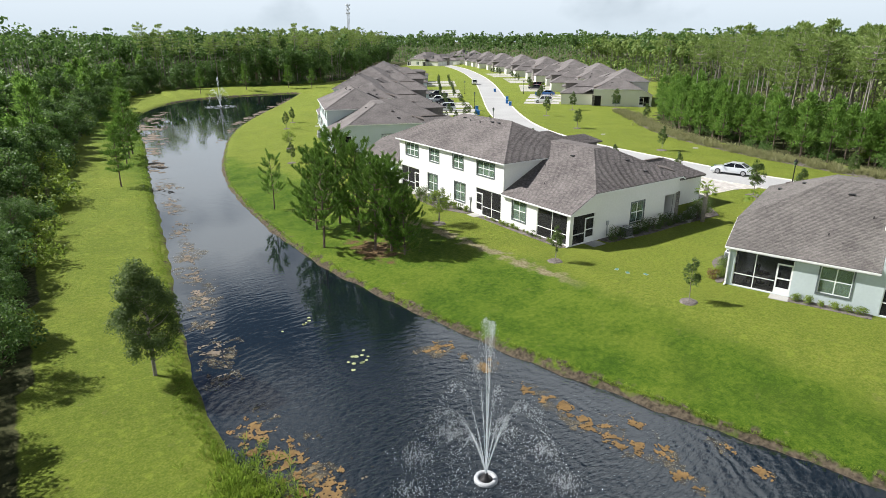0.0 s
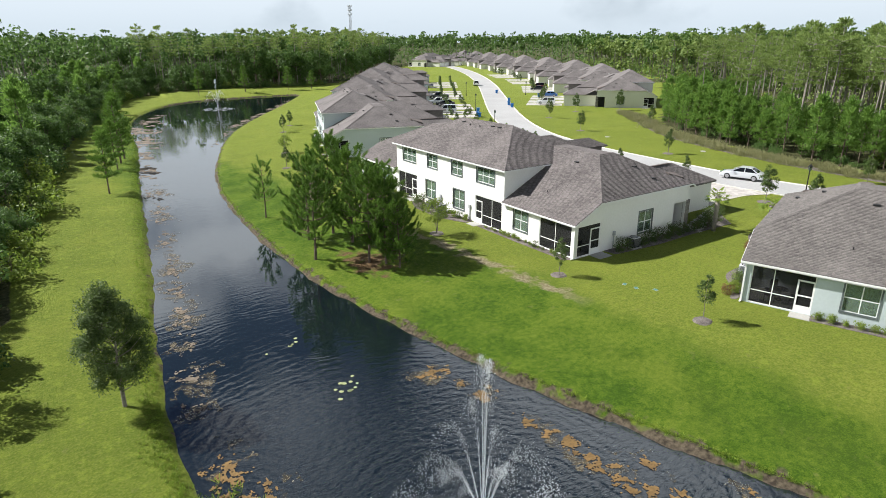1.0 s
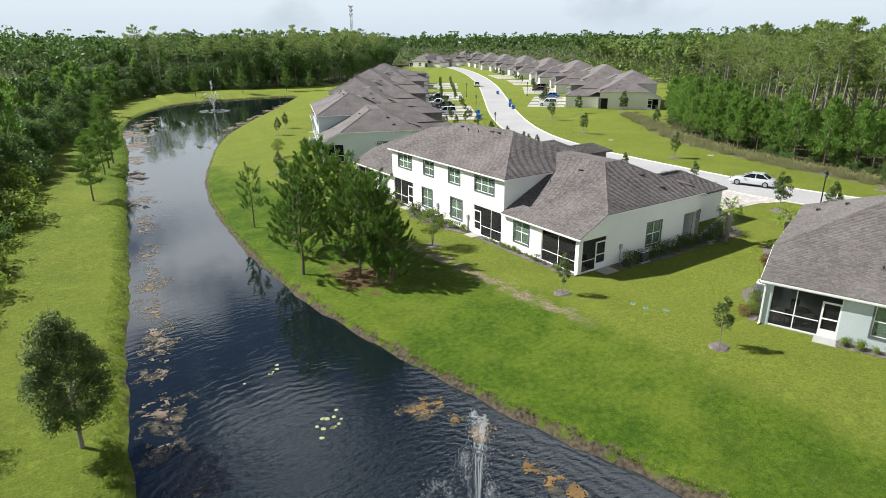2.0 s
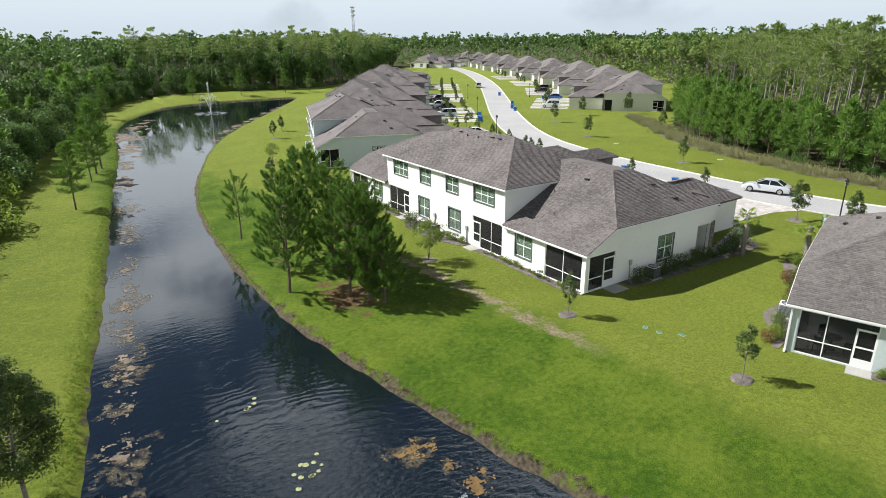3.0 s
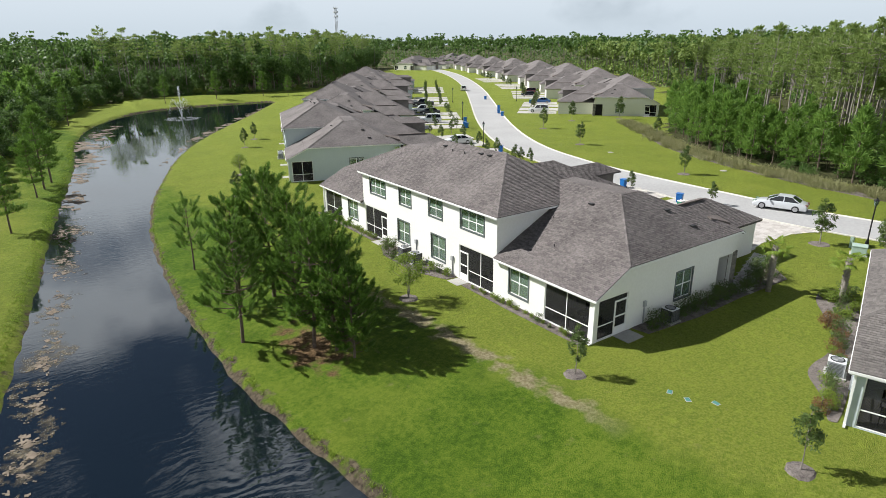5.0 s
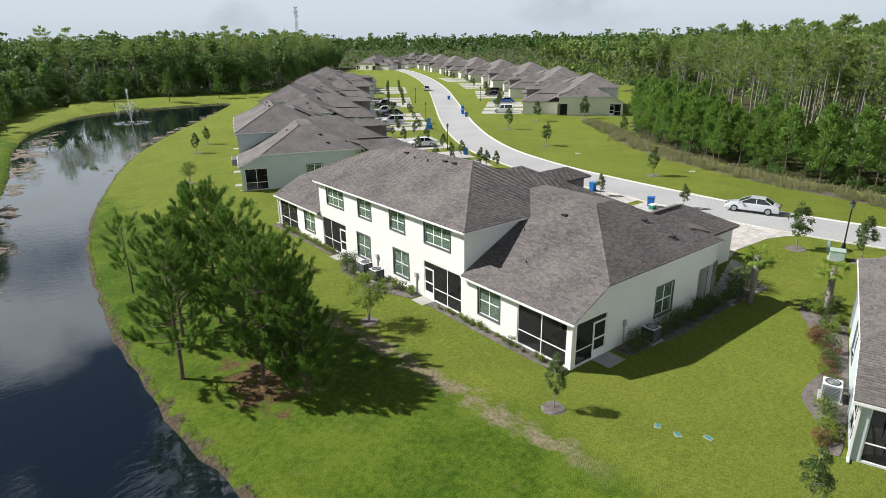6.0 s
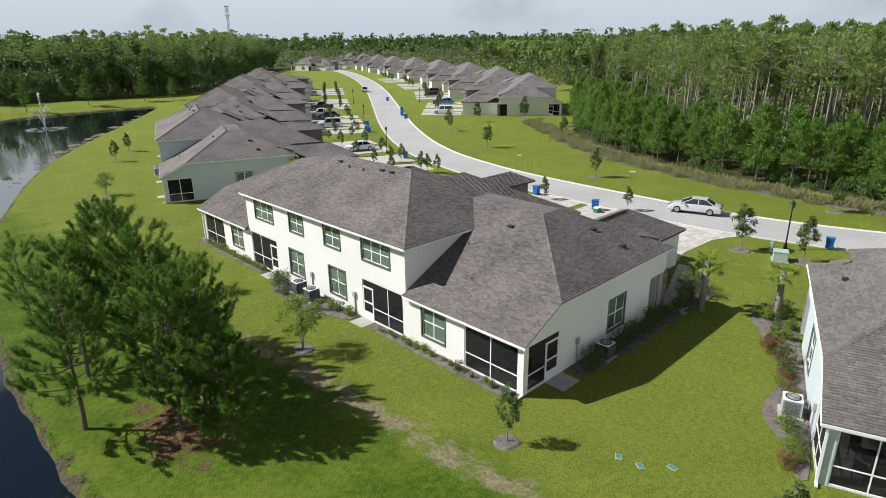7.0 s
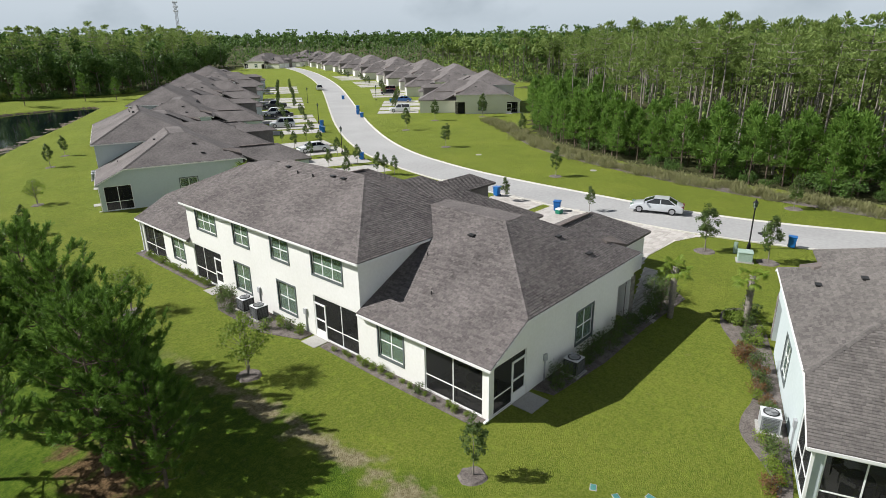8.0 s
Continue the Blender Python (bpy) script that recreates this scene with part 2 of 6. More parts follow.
M["pad"] = varied("lily_pad", (0.16, 0.20, 0.06), (0.36, 0.38, 0.2), (0.6, 5.0), 0.5, island=0.7)
M["spray"] = material("water_spray", (0.85, 0.88, 0.9), 0.35, 0.0, 0.5)
M["blue_bin"] = varied("blue_plastic", (0.01, 0.10, 0.33), (0.02, 0.15, 0.42), (1.0, 9.0), 0.4)
M["green_bin"] = varied("green_plastic", (0.02, 0.16, 0.10), (0.03, 0.22, 0.14), (1.0, 9.0), 0.4)
M["pale_green"] = varied("pale_green_steel", (0.30, 0.40, 0.34), (0.38, 0.48, 0.42), (1.0, 9.0), 0.5)
M["tyre"] = material("tyre_rubber", (0.015, 0.015, 0.016), 0.85)
M["chrome"] = material("wheel_alloy", (0.5, 0.5, 0.52), 0.3, 0.9)


def paint(name, colour):
    m = material(name, colour, 0.28, 0.15, 0.5)
    m.node_tree.nodes["Principled BSDF"].inputs["Coat Weight"].default_value = 0.6
    return m


M["car_silver"], M["car_white"] = paint("silver_paint", (0.56, 0.58, 0.60)), paint("white_paint", (0.75, 0.75, 0.74))
M["car_black"], M["car_blue"], M["car_red"] = paint("black_paint", (0.012, 0.013, 0.016)), paint("blue_paint", (0.03, 0.12, 0.35)), paint("dark_red_paint", (0.15, 0.02, 0.03))

# green of the lawn's reflection is put into the glass colour
M["glass"] = material("window_glass", (0.42, 0.56, 0.46), 0.02, 0.0, 0.8)
gb_ = M["glass"].node_tree.nodes["Principled BSDF"]
gb_.inputs["Transmission Weight"].default_value = 0.75
M["car_glass"] = material("car_glass", (0.01, 0.012, 0.014), 0.05, 0.0, 0.7)

# insect screen: fine black mesh that lets a third of the light pass
M["screen"] = material("insect_screen", (0.018, 0.018, 0.018), 0.7)
sn, sl = M["screen"].node_tree.nodes, M["screen"].node_tree.links
smx, str_ = sn.new("ShaderNodeMixShader"), sn.new("ShaderNodeBsdfTransparent")
smx.inputs[0].default_value = 0.55
sl.new(str_.outputs[0], smx.inputs[1]), sl.new(sn["Principled BSDF"].outputs[0], smx.inputs[2])
sl.new(smx.outputs[0], sn["Material Output"].inputs["Surface"])

# pond water: dark and glossy; rings of ripples spread from the near fountain and die away, faint wind ripples beyond
M["water"] = material("pond_water", (0.005, 0.009, 0.012), 0.02, 0.0, 1.0)
M["water"].node_tree.nodes["Principled BSDF"].inputs["IOR"].default_value = 1.58
qn, ql = M["water"].node_tree.nodes, M["water"].node_tree.links
qg = qn.new("ShaderNodeNewGeometry")


def water_math(op, *args):
    q = qn.new("ShaderNodeMath")
    q.operation = op
    for i, v in enumerate(args):
        if isinstance(v, (int, float)):
            q.inputs[i].default_value = v
        else:
            ql.new(v, q.inputs[i])
    return q.outputs[0]


def water_noise(vec, scale, detail, distortion=0.0):
    q = qn.new("ShaderNodeTexNoise")
    q.inputs["Scale"].default_value, q.inputs["Detail"].default_value, q.inputs["Distortion"].default_value = scale, detail, distortion
    ql.new(vec, q.inputs["Vector"])
    return q.outputs["Fac"]


def water_range(v, a, b, c, d):
    q = qn.new("ShaderNodeMapRange")
    for nm, x in (("From Min", a), ("From Max", b), ("To Min", c), ("To Max", d)):
        q.inputs[nm].default_value = x
    ql.new(v, q.inputs["Value"])
    return q.outputs[0]


qc = qn.new("ShaderNodeVectorMath")
qc.operation, qc.inputs[1].default_value = "SUBTRACT", (-21.5, -16.4, -1.2)
ql.new(qg.outputs["Position"], qc.inputs[0])
ql_ = qn.new("ShaderNodeVectorMath")
ql_.operation = "LENGTH"
ql.new(qc.outputs[0], ql_.inputs[0])
q_far = ql_.outputs["Value"]
q_wob = water_noise(qg.outputs["Position"], 0.45, 3.0)
q_ring = water_math("SINE", water_math("MULTIPLY", water_math("ADD", q_far, water_math("MULTIPLY", q_wob, 2.2)), 10.5))
q_ring = water_math("MULTIPLY", q_ring, water_range(water_noise(qg.outputs["Position"], 0.8, 3.0), 0.35, 0.65, 0.15, 1.0))
qm = qn.new("ShaderNodeMapping")
qm.inputs["Rotation"].default_value, qm.inputs["Scale"].default_value = (0, 0, radians(-35)), (1.0, 2.3, 1.0)
ql.new(qg.outputs["Position"], qm.inputs["Vector"])
q_chop = water_noise(qm.outputs[0], 2.6, 4.0, 0.6)
q_wind = water_noise(qm.outputs[0], 1.1, 3.0, 0.6)
q_fade = water_range(q_far, 1.0, 30.0, 1.0, 0.0)
q_fade2 = water_math("POWER", water_range(q_far, 1.0, 19.0, 1.0, 0.0), 1.5)
q_calm = water_range(water_noise(qg.outputs["Position"], 0.07, 2.0), 0.40, 0.62, 0.1, 1.0)
q_height = water_math("ADD", water_math("MULTIPLY", q_ring, water_math("MULTIPLY", q_fade, 0.0065)), water_math("ADD", water_math("MULTIPLY", q_chop, water_math("MULTIPLY", q_fade2, 0.07)), water_math("MULTIPLY", q_wind, water_math("MULTIPLY", q_calm, 0.008))))
qb = qn.new("ShaderNodeBump")
qb.inputs["Distance"].default_value, qb.inputs["Strength"].default_value = 1.0, 1.0
ql.new(q_height, qb.inputs["Height"])
ql.new(qb.outputs[0], qn["Principled BSDF"].inputs["Normal"])

# thin film of weed lying just under the surface: only half hides the water
M["film"] = varied("drowned_weed", (0.07, 0.06, 0.035), (0.20, 0.16, 0.095), (0.8, 5.0), 0.35, 0.2, 20, spec=0.6)
fn, fl = M["film"].node_tree.nodes, M["film"].node_tree.links
fgeo, fnoise, frange, fmix, fclear = fn.new("ShaderNodeNewGeometry"), fn.new("ShaderNodeTexNoise"), fn.new("ShaderNodeMapRange"), fn.new("ShaderNodeMixShader"), fn.new("ShaderNodeBsdfTransparent")
fnoise.inputs["Scale"].default_value, fnoise.inputs["Detail"].default_value = 1.6, 7.0
fl.new(fgeo.outputs["Position"], fnoise.inputs["Vector"]), fl.new(fnoise.outputs["Fac"], frange.inputs["Value"])
frange.inputs["From Min"].default_value, frange.inputs["From Max"].default_value, frange.inputs["To Max"].default_value = 0.38, 0.66, 0.7
fl.new(frange.outputs[0], fmix.inputs[0]), fl.new(fclear.outputs[0], fmix.inputs[1]), fl.new(fn["Principled BSDF"].outputs[0], fmix.inputs[2])
fl.new(fmix.outputs[0], fn["Material Output"].inputs["Surface"])


# ---- mesh helpers ----
def empty(name, label, category, group="", kind="", m=None):
    ob = tagged(new(name), label, category, group, kind)
    ob.empty_display_size = 0.3
    if m is not None:
        ob.matrix_world = m
    return ob


def link_mesh(name, verts, faces, mat, parent=None, smooth=False):
    me = bpy.data.meshes.new(name)
    me.from_pydata([tuple(v) for v in verts], [], [tuple(f) for f in faces])
    for q in (mat if isinstance(mat, list) else [mat]):
        me.materials.append(q)
    if smooth:
        me.polygons.foreach_set("use_smooth", [True] * len(me.polygons))
    me.update()
    ob = new(name, me)
    if parent is not None:
        ob.parent = parent
    return ob


def part(name, bm, mat, parent=None, label="", smooth=False):
    bmesh.ops.recalc_face_normals(bm, faces=bm.faces)
    me = bpy.data.meshes.new(name)
    bm.to_mesh(me)
    bm.free()
    for q in (mat if isinstance(mat, list) else [mat]):
        me.materials.append(q)
    if smooth:
        me.polygons.foreach_set("use_smooth", [True] * len(me.polygons))
    ob = new(name, me)
    if parent is not None:
        ob.parent = parent
    return tagged(ob, label)


def add_box(bm, a, b, mat_index=0):
    (x0, y0, z0), (x1, y1, z1) = [min(p, q) for p, q in zip(a, b)], [max(p, q) for p, q in zip(a, b)]
    v = [bm.verts.new(p) for p in ((x0, y0, z0), (x1, y0, z0), (x1, y1, z0), (x0, y1, z0), (x0, y0, z1), (x1, y0, z1), (x1, y1, z1), (x0, y1, z1))]
    for f in ((0, 3, 2, 1), (4, 5, 6, 7), (0, 1, 5, 4), (1, 2, 6, 5), (2, 3, 7, 6), (3, 0, 4, 7)):
        bm.faces.new([v[i] for i in f]).material_index = mat_index
    return v


def boxes(*pairs):
    bm = bmesh.new()
    for a, b in pairs:
        add_box(bm, a, b)
    return bm


def bevelled(a, b, w=0.02, seg=2):
    bm = boxes((a, b))
    bmesh.ops.bevel(bm, geom=bm.edges[:], offset=w, segments=seg, affect="EDGES", profile=0.6)
    return bm


def tube(points, radii, sides=8):
    """A bent, tapering tube as verts and faces."""
    verts, faces = [], []
    pts = [Vector(p) for p in points]
    for i, p in enumerate(pts):
        d = (pts[min(i + 1, len(pts) - 1)] - pts[max(i - 1, 0)]).normalized()
        u = d.orthogonal().normalized()
        w = d.cross(u)
        for k in range(sides):
            a = 2 * math.pi * k / sides
            verts.append(p + radii[i] * (math.cos(a) * u + math.sin(a) * w))
    for i in range(len(pts) - 1):
        for k in range(sides):
            a, b = i * sides + k, i * sides + (k + 1) % sides
            faces.append((a, b, b + sides, a + sides))
    faces.append(tuple(range(sides))[::-1])
    faces.append(tuple(range((len(pts) - 1) * sides, len(pts) * sides)))
    return verts, faces


def merge(*pieces):
    verts, faces = [], []
    for v, f in pieces:
        o = len(verts)
        verts += list(v)
        faces += [tuple(i + o for i in g) for g in f]
    return verts, faces


def lathe(profile, sides=16):
    verts, faces = [], []
    for r, z in profile:
        for k in range(sides):
            a = 2 * math.pi * k / sides
            verts.append((r * math.cos(a), r * math.sin(a), z))
    for i in range(len(profile) - 1):
        for k in range(sides):
            a, b = i * sides + k, i * sides + (k + 1) % sides
            faces.append((a, b, b + sides, a + sides))
    faces.append(tuple(range(sides))[::-1])
    faces.append(tuple(range((len(profile) - 1) * sides, len(profile) * sides)))
    return verts, faces


# ---- the land: one sheet with the pond sunk into it ----
WATER = -1.2
RIGHT_BANK = [(46, 171), (40, 160), (25.5, 135), (18.5, 124), (8.8, 108), (-0.4, 91), (-7, 74), (-11.8, 58), (-15, 45), (-16.4, 34), (-17.2, 22), (-17.2, 12), (-16.2, 2), (-14.4, -7), (-13, -12.5), (-11.3, -18.3), (-9.8, -23), (-8.2, -28), (-5, -40)]
LEFT_BANK = [(-27, -46), (-28.6, -20), (-29.4, -12), (-29.8, -6), (-29.2, 1), (-28, 10.5), (-26, 24), (-23.8, 41), (-21.3, 60), (-17.2, 88), (-15.6, 110), (-11.5, 131), (-6, 146), (2, 160), (11, 167.5), (20, 169.5), (31, 171)]


def smoothed(points, closed=True, rounds=2):
    for _ in range(rounds):
        out, n = [], len(points)
        for i in range(n if closed else n - 1):
            a, b = Vector(points[i]), Vector(points[(i + 1) % n])
            out += [tuple(a * 0.75 + b * 0.25), tuple(a * 0.25 + b * 0.75)]
        points = out if closed else [points[0]] + out + [points[-1]]
    return points


POND = smoothed(RIGHT_BANK + LEFT_BANK)


def pond_distance(px, py):
    """Distance to the shore for arrays of places: minus in the water."""
    poly = np.array(POND)
    a, b = poly, np.roll(poly, -1, 0)
    best, inside = np.full(px.shape, 1e9), np.zeros(px.shape, bool)
    for (ax, ay), (bx, by) in zip(a, b):
        dx, dy = bx - ax, by - ay
        t = np.clip(((px - ax) * dx + (py - ay) * dy) / (dx * dx + dy * dy + 1e-9), 0, 1)
        best = np.minimum(best, np.hypot(px - ax - t * dx, py - ay - t * dy))
        if ay != by:
            inside ^= ((ay > py) != (by > py)) & (px < dx * (py - ay) / dy + ax)
    return np.where(inside, -best, best)


def land(px, py):
    px, py = np.asarray(px, float), np.asarray(py, float)
    wob = 0.35 * np.sin(px * 0.9 + 1.3 * np.sin(py * 0.5)) + 0.25 * np.sin(py * 1.7 + px * 0.6)
    d = pond_distance(px, py) + 0.5 * wob * 0.6
    s = np.clip((d - 0.8) / 11.5, 0, 1)
    s = s * s * (3 - 2 * s)
    west = px < np.interp(py, [-50, 0, 60, 130], [-20, -23, -17, 5])
    top = np.where(west, -0.75, 0.0)
    z = np.where(d < 0.0, np.maximum(WATER + d * 0.9, -2.4), np.where(d < 0.8, WATER + 0.42 * np.clip(d / 0.8, 0, 1) ** 0.6, (WATER + 0.42) * (1 - s) + top * s))
    near = (np.abs(px) < 90) & (np.abs(py - 60) < 140)
    return z + np.where(near & (d > 1.5) & (s < 1.0), 0.03 * np.sin(px * 0.45) * np.sin(py * 0.37), 0)


def ground_at(x, y):
    return float(land(np.array([x]), np.array([y]))[0])


def spread(lo, hi, step, far):
    a = list(np.arange(lo, hi, step))
    out, v, s = [], hi, step
    while v < far:
        out.append(v)
        s *= 1.25
        v += s
    low, v, s = [], lo, step
    while v > -far:
        s *= 1.25
        v -= s
        low.append(v)
    return np.array(low[::-1] + a + out)


gx, gy = spread(-46, 64, 0.7, 3800), spread(-46, 178, 0.8, 3800)
GX, GY = np.meshgrid(gx, gy, indexing="ij")
GZ = land(GX.ravel(), GY.ravel())
nx_, ny_ = len(gx), len(gy)
gv = np.column_stack([GX.ravel(), GY.ravel(), GZ])
gi = np.arange(nx_ * ny_).reshape(nx_, ny_)
gf = np.stack([gi[:-1, :-1], gi[1:, :-1], gi[1:, 1:], gi[:-1, 1:]], -1).reshape(-1, 4)
ground = tagged(link_mesh("ground", gv.tolist(), gf.tolist(), M["grass"], smooth=True), "mown green lawn sloping gently down to a pond", "lawn", kind="structure")
shore = ground.data.attributes.new("shore", "FLOAT", "POINT")
shore.data.foreach_set("value", np.clip(pond_distance(gv[:, 0], gv[:, 1]), -3, 30).astype(np.float32))
EAST = smoothed([(70, -90), (54, -45), (53, -20), (53, -8), (53.5, 5), (56.5, 19), (63, 35), (73, 47), (88, 58), (108, 62), (140, 84), (176, 124), (214, 180), (260, 260)], False, 2)
WEST = smoothed([(-39, -60), (-37.8, -20), (-37, 1), (-36.3, 11), (-35.6, 26), (-33, 62), (-25, 105), (-16, 148), (-4, 188), (8, 197), (28, 199), (48, 196), (62, 194), (80, 208), (112, 248), (150, 302), (190, 356)], False, 2)
# the clearing between the two edges of the woods
clear = WEST + EAST[::-1]
inside_ = np.zeros(len(gv), bool)
for (ax, ay), (bx, by) in zip(clear, clear[1:] + clear[:1]):
    if ay != by:
        inside_ ^= ((ay > gv[:, 1]) != (by > gv[:, 1])) & (gv[:, 0] < (bx - ax) * (gv[:, 1] - ay) / (by - ay) + ax)
woods_ = ground.data.attributes.new("woods", "FLOAT", "POINT")
woods_.data.foreach_set("value", np.where(inside_, 0.0, 1.0).astype(np.float32))

wbm = bmesh.new()
pn = len(POND)
ring = []
for i in range(pn):
    a, b, c = Vector(POND[i - 1]), Vector(POND[i]), Vector(POND[(i + 1) % pn])
    d = (c - a).normalized()
    ring.append(wbm.verts.new((b.x - 1.2 * d.y, b.y + 1.2 * d.x, WATER)))
wbm.faces.new(ring)
bmesh.ops.triangulate(wbm, faces=wbm.faces[:])
water = tagged(part("pond_water", wbm, M["water"]), "dark pond water mirroring clouds, with small ripples", "pond", kind="structure")
for p in water.data.polygons:
    if p.normal.z < 0:
        p.flip()


# ---- the street ----
ROAD = smoothed([(70, -75), (50, -36), (42.5, -18), (37.2, -5), (35.2, 6), (35.6, 14), (36.2, 26), (37.6, 37), (42.5, 53), (56.5, 76), (82, 111), (116, 158), (151, 212), (184, 270), (207, 322), (222, 390)], False, 3)


def offset_line(line, d):
    out = []
    for i, p in enumerate(line):
        a, b = Vector(line[max(i - 1, 0)]), Vector(line[min(i + 1, len(line) - 1)])
        t = (b - a).normalized()
        out.append((p[0] + d * t.y, p[1] - d * t.x))
    return out


def strip(line, d0, d1, z0, z1=None, under=None):
    """A ribbon between two offsets of a line; with under, a solid bar."""
    a, b = offset_line(line, d0), offset_line(line, d1)
    z1 = z0 if z1 is None else z1
    n = len(line)
    v = [(*p, z0) for p in a] + [(*p, z1) for p in b]
    f = [(i, n + i, n + i + 1, i + 1)[::-1] for i in range(n - 1)]
    if under is not None:
        v += [(*p, under) for p in a] + [(*p, under) for p in b]
        f += [(i, i + 1, 2 * n + i + 1, 2 * n + i) for i in range(n - 1)] + [(n + i, 3 * n + i, 3 * n + i + 1, n + i + 1) for i in range(n - 1)]
    return v, f


HALF = 3.1
road = tagged(link_mesh("road", *strip(ROAD, -HALF, HALF, 0.02), M["asphalt"]), "pale grey asphalt residential street", "road", kind="structure")
for s_ in (-1, 1):
    tagged(link_mesh("kerb", *strip(ROAD, s_ * HALF, s_ * (HALF + 0.35), 0.05, 0.09, 0.0), M["kerb"]), "low rolled concrete kerb along the street", "kerb", kind="structure")


# ---- houses ----
LEN = 34.9          # along the garden side
S = 0.5             # roof slope


def wall_boxes(bm, axis, at, thick, lo, hi, z0, z1, holes):
    """A wall in the plane axis=at, from lo to hi, z0 to z1, with rectangular openings (lo, hi, z0, z1) cut right through."""
    cuts = sorted({lo, hi, *[h[0] for h in holes], *[h[1] for h in holes]})
    levels = sorted({z0, z1, *[h[2] for h in holes], *[h[3] for h in holes]})
    levels = [z for z in levels if z0 <= z <= z1]
    for a, b in zip(cuts, cuts[1:]):
        for c, d in zip(levels, levels[1:]):
            if any(h[0] < (a + b) / 2 < h[1] and h[2] < (c + d) / 2 < h[3] for h in holes):
                continue
            p, q = ((at, a, c), (at + thick, b, d)) if axis == "x" else ((a, at, c), (b, at + thick, d))
            add_box(bm, p, q)


def joined(bm):
    bmesh.ops.remove_doubles(bm, verts=bm.verts[:], dist=0.0005)
    bm.verts.index_update()
    seen = {}
    for f in bm.faces:
        seen.setdefault(frozenset(v.index for v in f.verts), []).append(f)
    bmesh.ops.delete(bm, geom=[f for g in seen.values() if len(g) > 1 for f in g], context="FACES_ONLY")
    return bm


def roof_plane(poly, thick=0.14):
    """A slab with the given top polygon."""
    bm = bmesh.new()
    top = [bm.verts.new(p) for p in poly]
    low = [bm.verts.new((p[0], p[1], p[2] - thick)) for p in poly]
    n = len(poly)
    bm.faces.new(top)
    bm.faces.new(low[::-1])
    for i in range(n):
        bm.faces.new((top[i], low[i], low[(i + 1) % n], top[(i + 1) % n]))
    return bm


def in_poly(x, y, poly):
    c = False
    for i in range(len(poly)):
        (ax, ay), (bx, by) = poly[i][:2], poly[i - 1][:2]
        if (ay > y) != (by > y) and x < (bx - ax) * (y - ay) / (by - ay) + ax:
            c = not c
    return c


def shingle_mesh(poly, up, rng, course=0.135, width=0.27):
    """Overlapping tabs on a roof plane. up: the direction in plan in which the plane rises."""
    ux, uy = up
    vx, vy = -uy, ux
    us = [p[0] * ux + p[1] * uy for p in poly]
    vs = [p[0] * vx + p[1] * vy for p in poly]
    u0, z0 = min(us), min(p[2] for p in poly)
    verts, faces = [], []
    step = course / math.sqrt(1 + S * S)
    u, row = u0, 0
    while u < max(us):
        cu = u + step / 2
        hits = []
        for i in range(len(poly)):
            a, b = us[i], us[i - 1]
            if (a > cu) != (b > cu):
                hits.append(vs[i] + (vs[i - 1] - vs[i]) * (cu - a) / (b - a))
        hits.sort()
        for lo, hi in zip(hits[::2], hits[1::2]):
            v = lo - rng.random() * width
            while v < hi:
                w = width * rng.choice((0.55, 0.8, 1.0, 1.3))
                a, b = max(v, lo), min(v + w - 0.01, hi)
                v += w
                if b - a < 0.03:
                    continue
                lift = 0.020 + 0.016 * rng.random()
                o = len(verts)
                for du, vv, h in ((0, a, 0.002), (0, b, 0.002), (0, a, lift), (0, b, lift), (step * 1.02, a, 0.004), (step * 1.02, b, 0.004)):
                    uu = u + du
                    verts.append((uu * ux + vv * vx, uu * uy + vv * vy, z0 + S * (uu - u0) + h + 0.004))
                faces += [(o, o + 1, o + 3, o + 2), (o + 2, o + 3, o + 5, o + 4)]
        u += step
        row += 1
    return verts, faces


def cap_line(a, b, w=0.12, lift=0.022):
    """Ridge or hip shingles laid over an edge, as a low bent strip."""
    a, b = Vector(a), Vector(b)
    d = (b - a).normalized()
    side = d.cross(Vector((0, 0, 1))).normalized() * w
    drop = Vector((0, 0, -w * 0.36))
    n = max(2, int((b - a).length / 0.25))
    verts, faces = [], []
    for i in range(n):
        p, q = a + (b - a) * (i / n), a + (b - a) * ((i + 1.05) / n)
        o = len(verts)
        for c, h in ((p, lift + 0.012), (q, lift)):
            verts += [c + side + drop + Vector((0, 0, h)), c + Vector((0, 0, h + 0.02)), c - side + drop + Vector((0, 0, h))]
        faces += [(o, o + 1, o + 4, o + 3), (o + 1, o + 2, o + 5, o + 4)]
    return verts, faces


